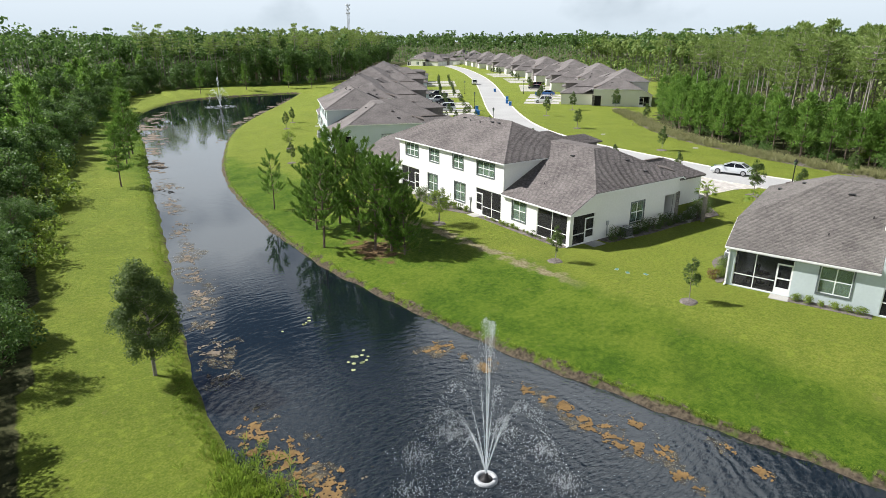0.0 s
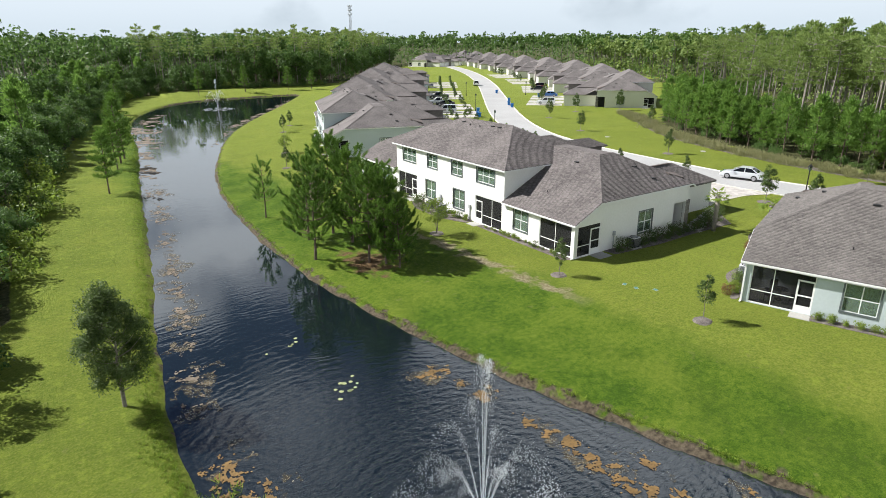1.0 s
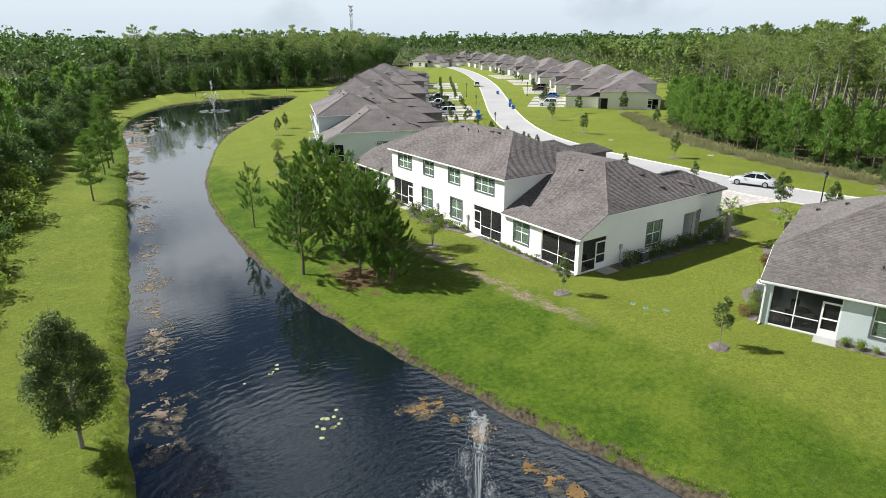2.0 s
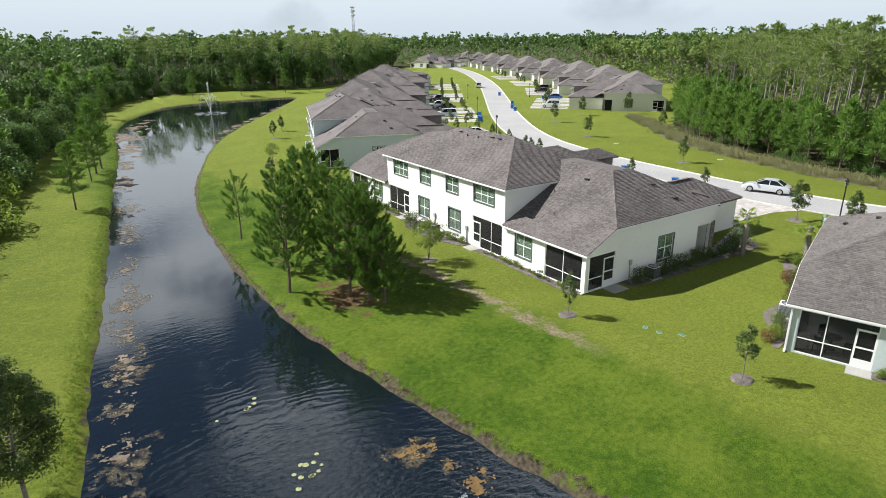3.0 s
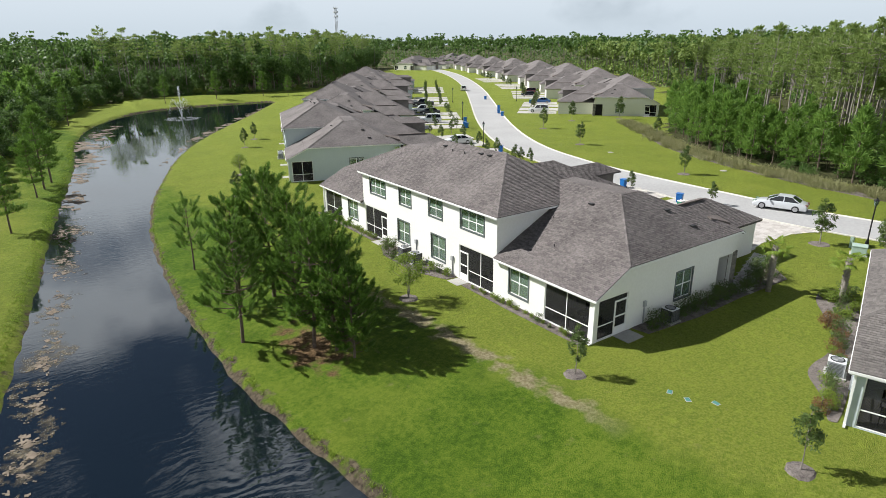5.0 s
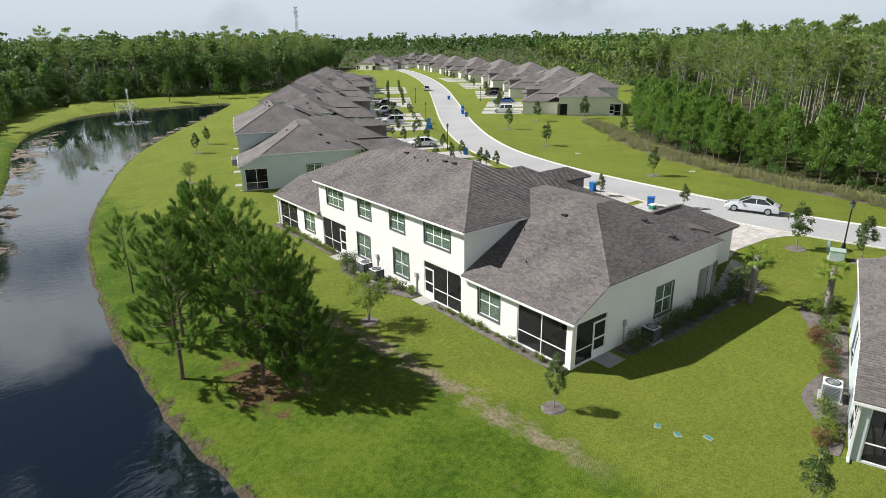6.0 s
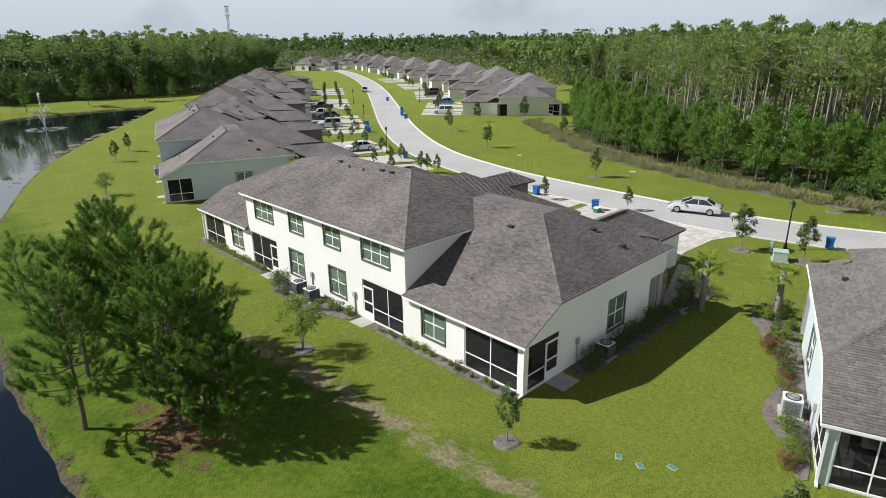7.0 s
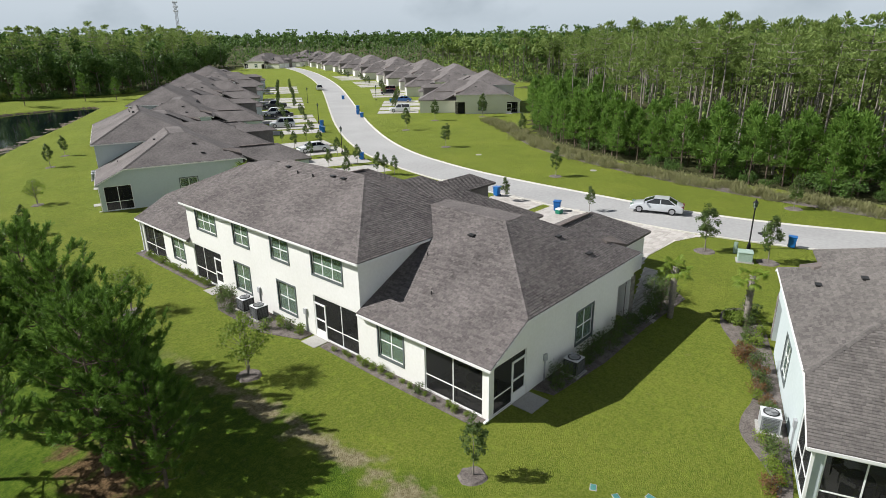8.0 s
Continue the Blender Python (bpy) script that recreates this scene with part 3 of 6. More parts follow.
def window_unit(parent, axis, at, lo, hi, z0, z1, sgn, cols, detail):
    """A sash window set in a wall. at: outer face; sgn: -1 when outside lies on the minus side."""
    def pt(a, depth, z):
        return (at - sgn * depth, a, z) if axis == "x" else (a, at - sgn * depth, z)
    win = part("window", boxes(*[(pt(a, -0.03, c), pt(b, 0.05, d)) for a, b, c, d in ((lo - 0.09, hi + 0.09, z1, z1 + 0.10), (lo - 0.09, hi + 0.09, z0 - 0.12, z0), (lo - 0.09, lo, z0, z1), (hi, hi + 0.09, z0, z1))]), M["bronze"], parent, "window with a dark surround and white sashes")
    f = 0.045
    bars = [(lo, hi, z1 - f, z1), (lo, hi, z0, z0 + f), (lo, lo + f, z0 + f, z1 - f), (hi - f, hi, z0 + f, z1 - f)]
    mid = (z0 + z1) / 2
    for i in range(1, cols):
        c = lo + (hi - lo) * i / cols
        bars.append((c - f * 0.7, c + f * 0.7, z0 + f, z1 - f))
    step = (hi - lo) / cols
    for i in range(cols):
        bars.append((lo + step * i + f * 0.7, lo + step * (i + 1) - f * 0.7, mid - 0.03, mid + 0.03))
    part("sash", boxes(*[(pt(a, 0.06, c), pt(b, 0.10, d)) for a, b, c, d in bars]), M["trim"], win, "white sash bars")
    for i in range(cols if detail else 1):
        a, b = (lo + step * i, lo + step * (i + 1)) if detail else (lo, hi)
        part("pane", boxes((pt(a + 0.01, 0.075, z0 + 0.01), pt(b - 0.01, 0.083, z1 - 0.01))), M["glass"], win)
    if detail:
        slats = [((pt(lo + 0.03, 0.16, z), pt(hi - 0.03, 0.175, z + 0.04))) for z in np.arange(z0 + (0.75 if cols == 2 else 0.1), z1 - 0.05, 0.055)]
        part("blind", boxes(*slats), M["blind"], win, "pale slatted blind")
    # thin dark sheet behind the panes: the room's shade is put into its colour
    part("room_shade_sheet", boxes((pt(lo - 0.05, 0.5, z0 - 0.05), pt(hi + 0.05, 0.53, z1 + 0.05))), M["dark"], win)
    return win


def screen_bay(parent, axis, at, lo, hi, z1, sgn, door=None, bars=2):
    """A screened porch opening: white frame, insect mesh, a screen door where one is."""
    def pt(a, depth, z):
        return (at - sgn * depth, a, z) if axis == "x" else (a, at - sgn * depth, z)
    fr = 0.055
    runs = [(lo, hi)]
    if door:
        runs = [(lo, door[0])] if door[1] >= hi - 1e-6 else [(door[1], hi)]
    rects = [(lo, hi, z1 - fr, z1), (lo, hi, 0.05, 0.05 + fr), (lo, lo + fr, 0.105, z1 - fr), (hi - fr, hi, 0.105, z1 - fr)]
    for a, b in runs:
        rects.append((a + fr, b - fr, 0.88, 0.88 + fr))
        for i in range(1, bars):
            c = a + (b - a) * i / bars
            rects += [(c - fr / 2, c + fr / 2, 0.105, 0.88), (c - fr / 2, c + fr / 2, 0.88 + fr, z1 - fr)]
    screen = part("porch_screen", boxes((pt(lo + 0.02, 0.062, 0.07), pt(hi - 0.02, 0.066, z1 - 0.02))), M["screen"], parent, "black insect screen in a white aluminium frame")
    for a, b, c, d in rects:
        part("frame_bar", boxes((pt(a, 0.04, c), pt(b, 0.09, d))), M["trim"], screen, "white aluminium bar")
    if door:
        a, b = door
        part("screen_door", boxes(*[(pt(p, 0.02, c), pt(q, 0.10, d)) for p, q, c, d in ((a, a + 0.1, 0.05, 2.15), (b - 0.1, b, 0.05, 2.15), (a + 0.1, b - 0.1, 0.05, 0.5), (a + 0.1, b - 0.1, 2.05, 2.15), (a + 0.1, b - 0.1, 1.1, 1.18))]), M["trim"], screen, "white screen door with a kick panel")
    return screen


def house(name, label, m, flip=False, wall="stucco", roof="shingle", detail=2, group="", garden_door=False):
    """Two low end units and two tall middle units under hipped roofs. x runs from the garden side to the street, y along the garden side."""
    rng = random.Random(len(label))
    root = empty(name, label, "house", group, m=m @ Matrix.Diagonal((1, -1 if flip else 1, 1, 1)))
    W, R = M[wall], M[roof if detail == 2 else "roof_far"]

    def mir(y):
        return LEN - y

    # openings on the garden side of one half; the other half mirrors them
    low_end_holes = [(0.35, 3.85, 0.05, 2.55), (5.3, 7.05, 0.75, 2.5)]
    mid_holes = [(8.65, 12.4, 0.05, 2.6), (14.15, 15.9, 0.7, 2.5), (9.7, 12.25, 3.9, 5.2), (14.5, 16.2, 3.9, 5.2)]
    T = 0.25
    bm = bmesh.new()
    wall_boxes(bm, "x", 0, T, 0, 8.35, 0, 2.75, low_end_holes)
    part("wall", joined(bm), W, root)
    bm = bmesh.new()
    wall_boxes(bm, "x", 0, T, 26.55, LEN, 0, 2.75, [(mir(b), mir(a), c, d) for a, b, c, d in low_end_holes])
    part("wall", joined(bm), W, root)
    bm = bmesh.new()
    wall_boxes(bm, "x", 0.0, T, 8.35, 26.55, 0, 5.42, mid_holes + [(mir(b), mir(a), c, d) for a, b, c, d in mid_holes])
    part("wall", joined(bm), W, root)
    # cheeks and front of the tall middle
    part("wall", boxes(((T, 8.35, 0), (10.4, 8.6, 5.42))), W, root)
    part("wall", boxes(((T, 26.3, 0), (10.4, 26.55, 5.42))), W, root)
    part("wall", boxes(((10.15, 8.6, 2.6), (10.4, 26.3, 5.42))), W, root)
    # gable sides of the end units, with a clipped upper corner
    for k, y0 in ((0, 0.0), (1, LEN - T)):
        out = -1 if k == 0 else 1
        face = 0.0 if k == 0 else LEN
        holes = [(0.35, 2.85, 0.05, 2.5), (7.4, 9.1, 0.75, 2.55), (12.0, 13.6, 0.0, 2.55)]
        bm = bmesh.new()
        wall_boxes(bm, "y", y0, T, T, 13.9, 0, 2.7, holes)
        top = [(T, 2.7), (13.9, 2.7), (13.9, 4.05), (2.35, 4.05), (T, 2.96)]
        a = [bm.verts.new((x, y0, z)) for x, z in top]
        b = [bm.verts.new((x, y0 + T, z)) for x, z in top]
        bm.faces.new(a), bm.faces.new(b[::-1])
        for i in range(5):
            bm.faces.new((a[i], b[i], b[(i + 1) % 5], a[(i + 1) % 5]))
        part("wall", joined(bm), W, root)
        screen_bay(root, "y", face, 0.35, 2.85, 2.5, out, None if garden_door else (1.75, 2.85), 2 if garden_door else 1)
        window_unit(root, "y", face, 7.4, 9.1, 0.75, 2.55, out, 2, detail == 2)
        if not garden_door:
            part("step_slab", boxes(((1.7, face + out * 0.02, -0.1), (3.1, face + out * 1.15, 0.03))), M["slab"], root, "concrete door step")
        # porch: slab, back walls
        sy = 1 if k == 0 else -1
        part("porch_floor", boxes(((0.02, face + sy * 0.02, -0.1), (3.2, face + sy * 4.2, 0.05))), M["slab"], root)
        # below detail 2 the porch shade is painted on: dark walls instead of stucco
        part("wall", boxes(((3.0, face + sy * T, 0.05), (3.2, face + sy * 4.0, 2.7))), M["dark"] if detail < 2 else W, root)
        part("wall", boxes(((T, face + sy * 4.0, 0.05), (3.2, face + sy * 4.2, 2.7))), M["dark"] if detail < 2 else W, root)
        part("porch_ceiling", boxes(((0.2, face + sy * 0.2, 2.68), (3.0, face + sy * 4.0, 2.74))), M["trim"], root)
        # street end of the end unit: entry recess, stone pier, garage
        # back of the recess, coloured near-black to give it its shade
        part("entry_wall", boxes(((12.0, face + sy * 1.6, 0), (13.8, face + sy * 1.8, 2.6))), M["dark"], root)
        bm = bmesh.new()
        r2 = random.Random(k + 5)
        for i in range(16):
            z = i * 0.165
            for dx in (0, 1):
                for dy in (0, 1):
                    add_box(bm, (13.62 + dx * 0.28 - 0.02 * r2.random(), face + sy * (dy * 0.28) - out * -0.02 * r2.random(), z), (13.89 + dx * 0.28 + 0.02 * r2.random(), face + sy * (dy * 0.28 + 0.27), z + 0.155))
        part("stone_pier", bm, M["stone"], root, "pier of stacked grey ledger stone")
    for y0, y1 in ((2.9, 8.5), (11.1, 17.3), (mir(17.3), mir(11.1)), (mir(8.5), mir(2.9))):
        xf = 21.9 if y0 < 5 or y1 > 30 else 20.4
        part("garage_wall", boxes(((13.0, y0, 0), (xf, y0 + T, 2.7)), ((13.0, y1 - T, 0), (xf, y1, 2.7)), ((xf - T, y0 + T, 2.25), (xf, y1 - T, 2.7)), ((xf - T, y0 + T, 0), (xf, y0 + 0.5, 2.25)), ((xf - T, y1 - 0.5, 0), (xf, y1 - T, 2.25))), W, root)
        door = part("garage_door", boxes(*[((xf - 0.2, y0 + 0.5, 0.02 + i * 0.56), (xf - 0.14, y1 - 0.5, 0.56 + i * 0.56)) for i in range(4)]), M["trim"], root, "white sectional garage door")
    for x, a, b in ((13.6, 0.3, 2.9), (13.6, mir(2.9), mir(0.3)), (15.0, 8.5, 11.1), (15.0, mir(11.1), mir(8.5))):
        part("wall", boxes(((x, a, 0), (x + 0.22, b, 2.7))), W, root)

    part("entry_block", boxes(((17.0, 16.3, 2.6), (21.0, 18.6, 4.5)), ((20.4, 16.3, 0), (21.0, 18.6, 2.6))), M["stone"], root, "raised entry wall clad in grey ledger stone")
    for k in (0, 1):
        y = 5.7 if k == 0 else LEN - 5.7
        part("ridge_vent", bevelled((14.6, y - 0.14, 4.36), (18.6, y + 0.14, 4.45), 0.03), M["ridge"], root)
        yc = 1.2 if k == 0 else LEN - 1.2
        part("roof_cricket", roof_plane([(12.2, yc - 0.15, 5.0), (14.0, yc - 0.5, 4.45), (14.0, yc + 0.5, 4.75), (12.2, yc + 0.15, 5.1)], 0.25), M["ridge"], root)

    # windows and screens of the garden side
    for f_ in (0, 1):
        def sp(a, b):
            return (a, b) if f_ == 0 else (mir(b), mir(a))
        screen_bay(root, "x", 0, *sp(0.35, 3.85), 2.55, -1, sp(2.9, 3.85) if garden_door else None, 2)
        if garden_door:
            part("step_slab", boxes(((-0.9, sp(2.8, 3.95)[0], -0.1), (-0.02, sp(2.8, 3.95)[1], 0.03))), M["slab"], root, "concrete door step")
        window_unit(root, "x", 0, *sp(5.3, 7.05), 0.75, 2.5, -1, 2, detail == 2)
        screen_bay(root, "x", 0, *sp(8.65, 12.4), 2.6, -1, sp(11.4, 12.4), 2)
        window_unit(root, "x", 0, *sp(14.15, 15.9), 0.7, 2.5, -1, 2, detail == 2)
        window_unit(root, "x", 0, *sp(9.7, 12.25), 3.9, 5.2, -1, 3, detail == 2)
        window_unit(root, "x", 0, *sp(14.5, 16.2), 3.9, 5.2, -1, 2, detail == 2)
        a, b = sp(8.6, 12.45)
        part("porch_floor", boxes(((0.02, a, -0.1), (3.2, b, 0.05))), M["slab"], root)
        # same here: dark colour for porch shade below detail 2, stucco otherwise
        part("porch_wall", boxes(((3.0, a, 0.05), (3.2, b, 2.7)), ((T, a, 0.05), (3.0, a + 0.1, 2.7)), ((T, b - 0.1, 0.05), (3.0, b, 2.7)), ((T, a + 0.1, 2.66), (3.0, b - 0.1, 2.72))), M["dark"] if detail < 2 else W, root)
        part("step_slab", boxes(((-1.0, sp(11.3, 12.5)[0], -0.1), (-0.02, sp(11.3, 12.5)[1], 0.03))), M["slab"], root, "concrete door step")

    # roof planes: polygon, and the way it rises
    def back(x):
        return 2.95 + S * x
    zr, e = 6.63, 0.3
    planes = []
    for k in (0, 1):
        def q(x, y, z):
            return (x, y if k == 0 else LEN - y, z)
        sg = 1 if k == 0 else -1
        planes += [
            ([q(-e, -e, back(-e)), q(2.4, -e, back(2.4)), q(7.35, 4.65, zr), q(7.35, 10.15, zr), q(5.1, 8.0, back(5.1)), q(5.1, 8.33, back(5.1)), q(-e, 8.33, back(-e))], (1, 0)),
            ([q(2.4, -e, 4.15), q(13.9, -e, 4.15), q(8.95, 4.65, zr), q(7.35, 4.65, zr)], (0, sg)),
            ([q(8.95, 4.65, zr), q(13.9, -e, 4.15), q(14.3, -e, 3.95), q(14.3, 2.55, 3.95), q(16.6, 2.55, 2.8), q(16.6, 10.15, 2.8), q(8.95, 10.15, zr)], (-1, 0)),
            ([q(7.35, 4.65, zr), q(8.95, 4.65, zr), q(8.95, 10.15, zr), q(7.35, 10.15, zr)], None),
            # garage of the end unit
            ([q(13.2, 2.6, 2.8), q(22.2, 2.6, 2.8), q(19.1, 5.7, 4.35), q(13.2, 5.7, 4.35)], (0, sg)),
            ([q(22.2, 2.6, 2.8), q(22.2, 8.8, 2.8), q(19.1, 5.7, 4.35)], (-1, 0)),
            ([q(22.2, 8.8, 2.8), q(13.2, 8.8, 2.8), q(13.2, 5.7, 4.35), q(19.1, 5.7, 4.35)], (0, -sg)),
            # low roofs over the garages of the two middle units
            ([q(9.0, 10.7, 2.8), q(20.8, 10.7, 2.8), q(14.05, 17.45, 6.175), q(9.0, 17.45, 6.175)], (0, sg)),
            # raised entry roof between them
            ([q(16.4, 15.9, 4.55), q(21.5, 15.9, 4.55), q(19.95, 17.45, 5.32), q(16.4, 17.45, 5.32)], (0, sg)),
        ]
    y0, y1, z2, rx = 8.0, LEN - 8.0, 5.56, 5.15
    h = z2 + S * (rx + e)
    planes += [
        ([(-e, y0, z2), (rx, y0 + rx + e, h), (rx, y1 - rx - e, h), (-e, y1, z2)], (1, 0)),
        ([(-e, y0, z2), (2 * rx + e, y0, z2), (rx, y0 + rx + e, h)], (0, 1)),
        ([(2 * rx + e, y0, z2), (2 * rx + e, y1, z2), (rx, y1 - rx - e, h), (rx, y0 + rx + e, h)], (-1, 0)),
        ([(-e, y1, z2), (rx, y1 - rx - e, h), (2 * rx + e, y1, z2)], (0, -1)),
        ([(20.8, 10.7, 2.8), (20.8, LEN - 10.7, 2.8), (14.05, 17.45, 6.175)], (-1, 0)),
        ([(21.5, 15.9, 4.55), (21.5, LEN - 15.9, 4.55), (19.95, 17.45, 5.32)], (-1, 0)),
    ]
    for poly, up in planes:
        slab = part("roof", roof_plane(poly), R, root)
        if detail == 2 and up:
            v, f = shingle_mesh(poly, up, rng)
            if f:
                tagged(link_mesh("shingles", v, f, R, slab), kind="stuff")
    caps = []
    for k in (0, 1):
        def q(x, y, z):
            return (x, y if k == 0 else LEN - y, z)
        caps += [(q(2.4, -e, 4.15), q(7.35, 4.65, zr)), (q(7.35, 4.65, zr), q(7.35, 10.1, zr)), (q(-e, 8.0, z2) if k == 0 else (-e, y1, z2), q(rx, 8.0 + rx + e, h)), (q(13.9, -e, 4.15), q(8.95, 4.65, zr)), (q(20.8, 10.7, 2.8), q(14.05, 17.45, 6.175)), (q(22.2, 2.6, 2.8), q(19.1, 5.7, 4.35)), (q(19.1, 5.7, 4.35), q(13.2, 5.7, 4.35))]
    caps.append(((rx, y0 + rx + e, h), (rx, y1 - rx - e, h)))
    for a, b in caps:
        tagged(link_mesh("ridge_cap", *cap_line(a, b), R, root), kind="stuff")
    # fascia and gutters along the eaves
    runs = [((-e, -e, 2.8), (-e, 8.33, 2.8)), ((-e, 26.57, 2.8), (-e, LEN + e, 2.8)), ((-e, y0, z2), (-e, y1, z2)), ((-e, y0, z2), (2 * rx + e, y0, z2)), ((-e, y1, z2), (2 * rx + e, y1, z2))]
    for k in (0, 1):
        y = -e if k == 0 else LEN + e
        runs += [((-e, y, 2.8), (2.4, y, 4.15)), ((2.4, y, 4.15), (13.9, y, 4.15)), ((13.9, y, 4.15), (14.3, y, 3.95))]
    for a, b in runs:
        a, b = Vector(a), Vector(b)
        d = (b - a).normalized()
        n = Vector((d.y, -d.x, 0)) * 0.03
        bm = bmesh.new()
        lo_, hi_ = Vector((0, 0, -0.15)), Vector((0, 0, -0.03))
        vv = [bm.verts.new(c) for c in (a - n + lo_, b - n + lo_, b + n + lo_, a + n + lo_, a - n + hi_, b - n + hi_, b + n + hi_, a + n + hi_)]
        for f in ((0, 3, 2, 1), (4, 5, 6, 7), (0, 1, 5, 4), (1, 2, 6, 5), (2, 3, 7, 6), (3, 0, 4, 7)):
            bm.faces.new([vv[i] for i in f])
        part("fascia", bm, M["trim"], root)
    # soffits
    part("soffit", boxes(((-e + 0.04, -e + 0.04, 2.58), (-0.005, 8.3, 2.61)), ((-e + 0.04, 26.6, 2.58), (-0.005, LEN + e - 0.04, 2.61)), ((-e + 0.04, y0 + 0.04, 5.36), (-0.005, y1 - 0.04, 5.39))), M["trim"], root)
    # roof vents and pipes
    for x, y in ((5.9, 5.8), (5.6, 9.4), (4.0, 7.3), (2.0, 5.2)):
        z = back(x)
        if y < 8:
            if x > 4.5:
                v = part("roof_vent", bevelled((-0.14, -0.2, 0), (0.14, 0.2, 0.09), 0.025), M["black"], root, "low black roof vent")
            else:
                v = link_mesh("vent_pipe", *lathe([(0.035, 0), (0.035, 0.16), (0.03, 0.17)], 10), M["black"], root)
            v.location = (x, y, z + 0.02)
    for x, y in ((4.55, 14.7), (4.55, 15.7), (4.2, 17.3), (4.2, 18.9), (4.55, 20.4)):
        z = z2 + S * (x + e)
        if x < 4.3:
            v = link_mesh("vent_pipe", *lathe([(0.05, 0), (0.05, 0.18), (0.04, 0.2)], 10), M["black"], root)
        else:
            v = part("roof_vent", bevelled((-0.13, -0.2, 0), (0.13, 0.2, 0.09), 0.025), M["black"], root, "low black roof vent")
        v.location = (x, y, z + 0.02)
    for x, y in ((8.6, 1.0), (8.0, 2.6)):
        v = part("roof_vent", bevelled((-0.2, -0.14, 0), (0.2, 0.14, 0.09), 0.025), M["black"], root, "low black roof vent")
        v.location = (x + 1.5, y, 4.3 + S * y + 0.02)
    # corner downpipes
    for y in (-0.02, LEN + 0.02):
        part("downpipe", boxes(((-0.1, y - 0.05, 0.1), (-0.02, y + 0.05, 2.6)), ((-0.35, y - 0.05, 0.05), (-0.02, y + 0.05, 0.12))), M["trim"], root)
    return root


house("town_house", "white stucco terrace of town houses with brown-grey shingle hip roofs", pose(0, 0, 0))
house("town_house", "pale blue-grey stucco terrace of town houses with a brown shingle roof", pose(2.3, 50.0, 0, 0, 0, -20), False, "stucco_blue", "shingle", 1, "", True)
house("town_house", "pale blue stucco terrace with grey shingle roof and screened corner porch", pose(3.2, -11.6, 0, 0, 0, 18.5), True, "stucco_blue", "shingle_grey", 2, "", True)
for x, y, a in ((20, 90, -32), (43, 128, -34), (67.5, 165, -34)):
    house("town_house", "blue-grey terrace of town houses along the street", pose(x, y, 0, 0, 0, a), False, "stucco_blue", "shingle", 1, "row of houses by the pond")
for x, y, a in ((94, 64, 134), (122, 96, 140), (147, 130, 146), (168, 166, 150), (188, 204, 152), (207, 243, 152), (227, 282, 153), (246, 321, 154), (265, 361, 155)):
    house("town_house", "cream terrace of town houses facing the street", pose(x, y, 0, 0, 0, a), True, "stucco_cream", "shingle", 1, "row of houses across the street")
house("town_house", "far terrace of town houses at the end of the street", pose(178, 318, 0, 0, 0, -66), False, "stucco_cream", "shingle", 1, "row of houses by the pond")


# ---- trees ----
def quads(centres, normals, length, width, rng, jitter=0.3):
    """Leaf-shaped quads round the centres as verts and faces."""
    n = len(centres)
    r = rng.normal(size=(n, 3))
    a = np.cross(normals, r)
    a /= np.linalg.norm(a, axis=1, keepdims=True) + 1e-9
    b = np.cross(normals, a)
    b /= np.linalg.norm(b, axis=1, keepdims=True) + 1e-9
    k = (1 + jitter * rng.uniform(-1, 1, (n, 1)))
    L, W_ = a * length * k / 2, b * width * k / 2
    v = np.stack([centres - L, centres + W_ * 1.0 - L * 0.1, centres + L, centres - W_ - L * 0.1], 1).reshape(-1, 3)
    f = np.arange(4 * n).reshape(n, 4)
    return v, f


def needles(pos, way, blades, length, width, spread_, rng):
    """Tufts of thin triangles that radiate from the twig ends."""
    n = len(pos)
    p = np.repeat(pos, blades, 0)
    d = np.repeat(way, blades, 0) + spread_ * rng.normal(size=(n * blades, 3))
    d /= np.linalg.norm(d, axis=1, keepdims=True)
    s = np.cross(d, rng.normal(size=d.shape))
    s /= np.linalg.norm(s, axis=1, keepdims=True) + 1e-9
    L = length * rng.uniform(0.7, 1.2, (len(p), 1))
    q = p + d * L
    v = np.stack([p, q + s * width * 0.5, q - s * width * 0.5], 1).reshape(-1, 3)
    return v, np.arange(3 * len(p)).reshape(-1, 3)


def trunk_line(h, r, rng, lean=0.03, n=7):
    x = y = 0.0
    pts, rad = [(0, 0, -0.25)], [r * 1.35]
    for i in range(n + 1):
        k = i / n
        pts.append((x, y, h * k + 0.02))
        rad.append(max(r * (1 - 0.88 * k), 0.012))
        x += rng.normal() * lean * h / n
        y += rng.normal() * lean * h / n
    return pts, rad


def along(pts, z):
    for a, b in zip(pts, pts[1:]):
        if b[2] >= z:
            k = (z - a[2]) / (b[2] - a[2] + 1e-9)
            return np.array(a) + k * (np.array(b) - np.array(a))
    return np.array(pts[-1])


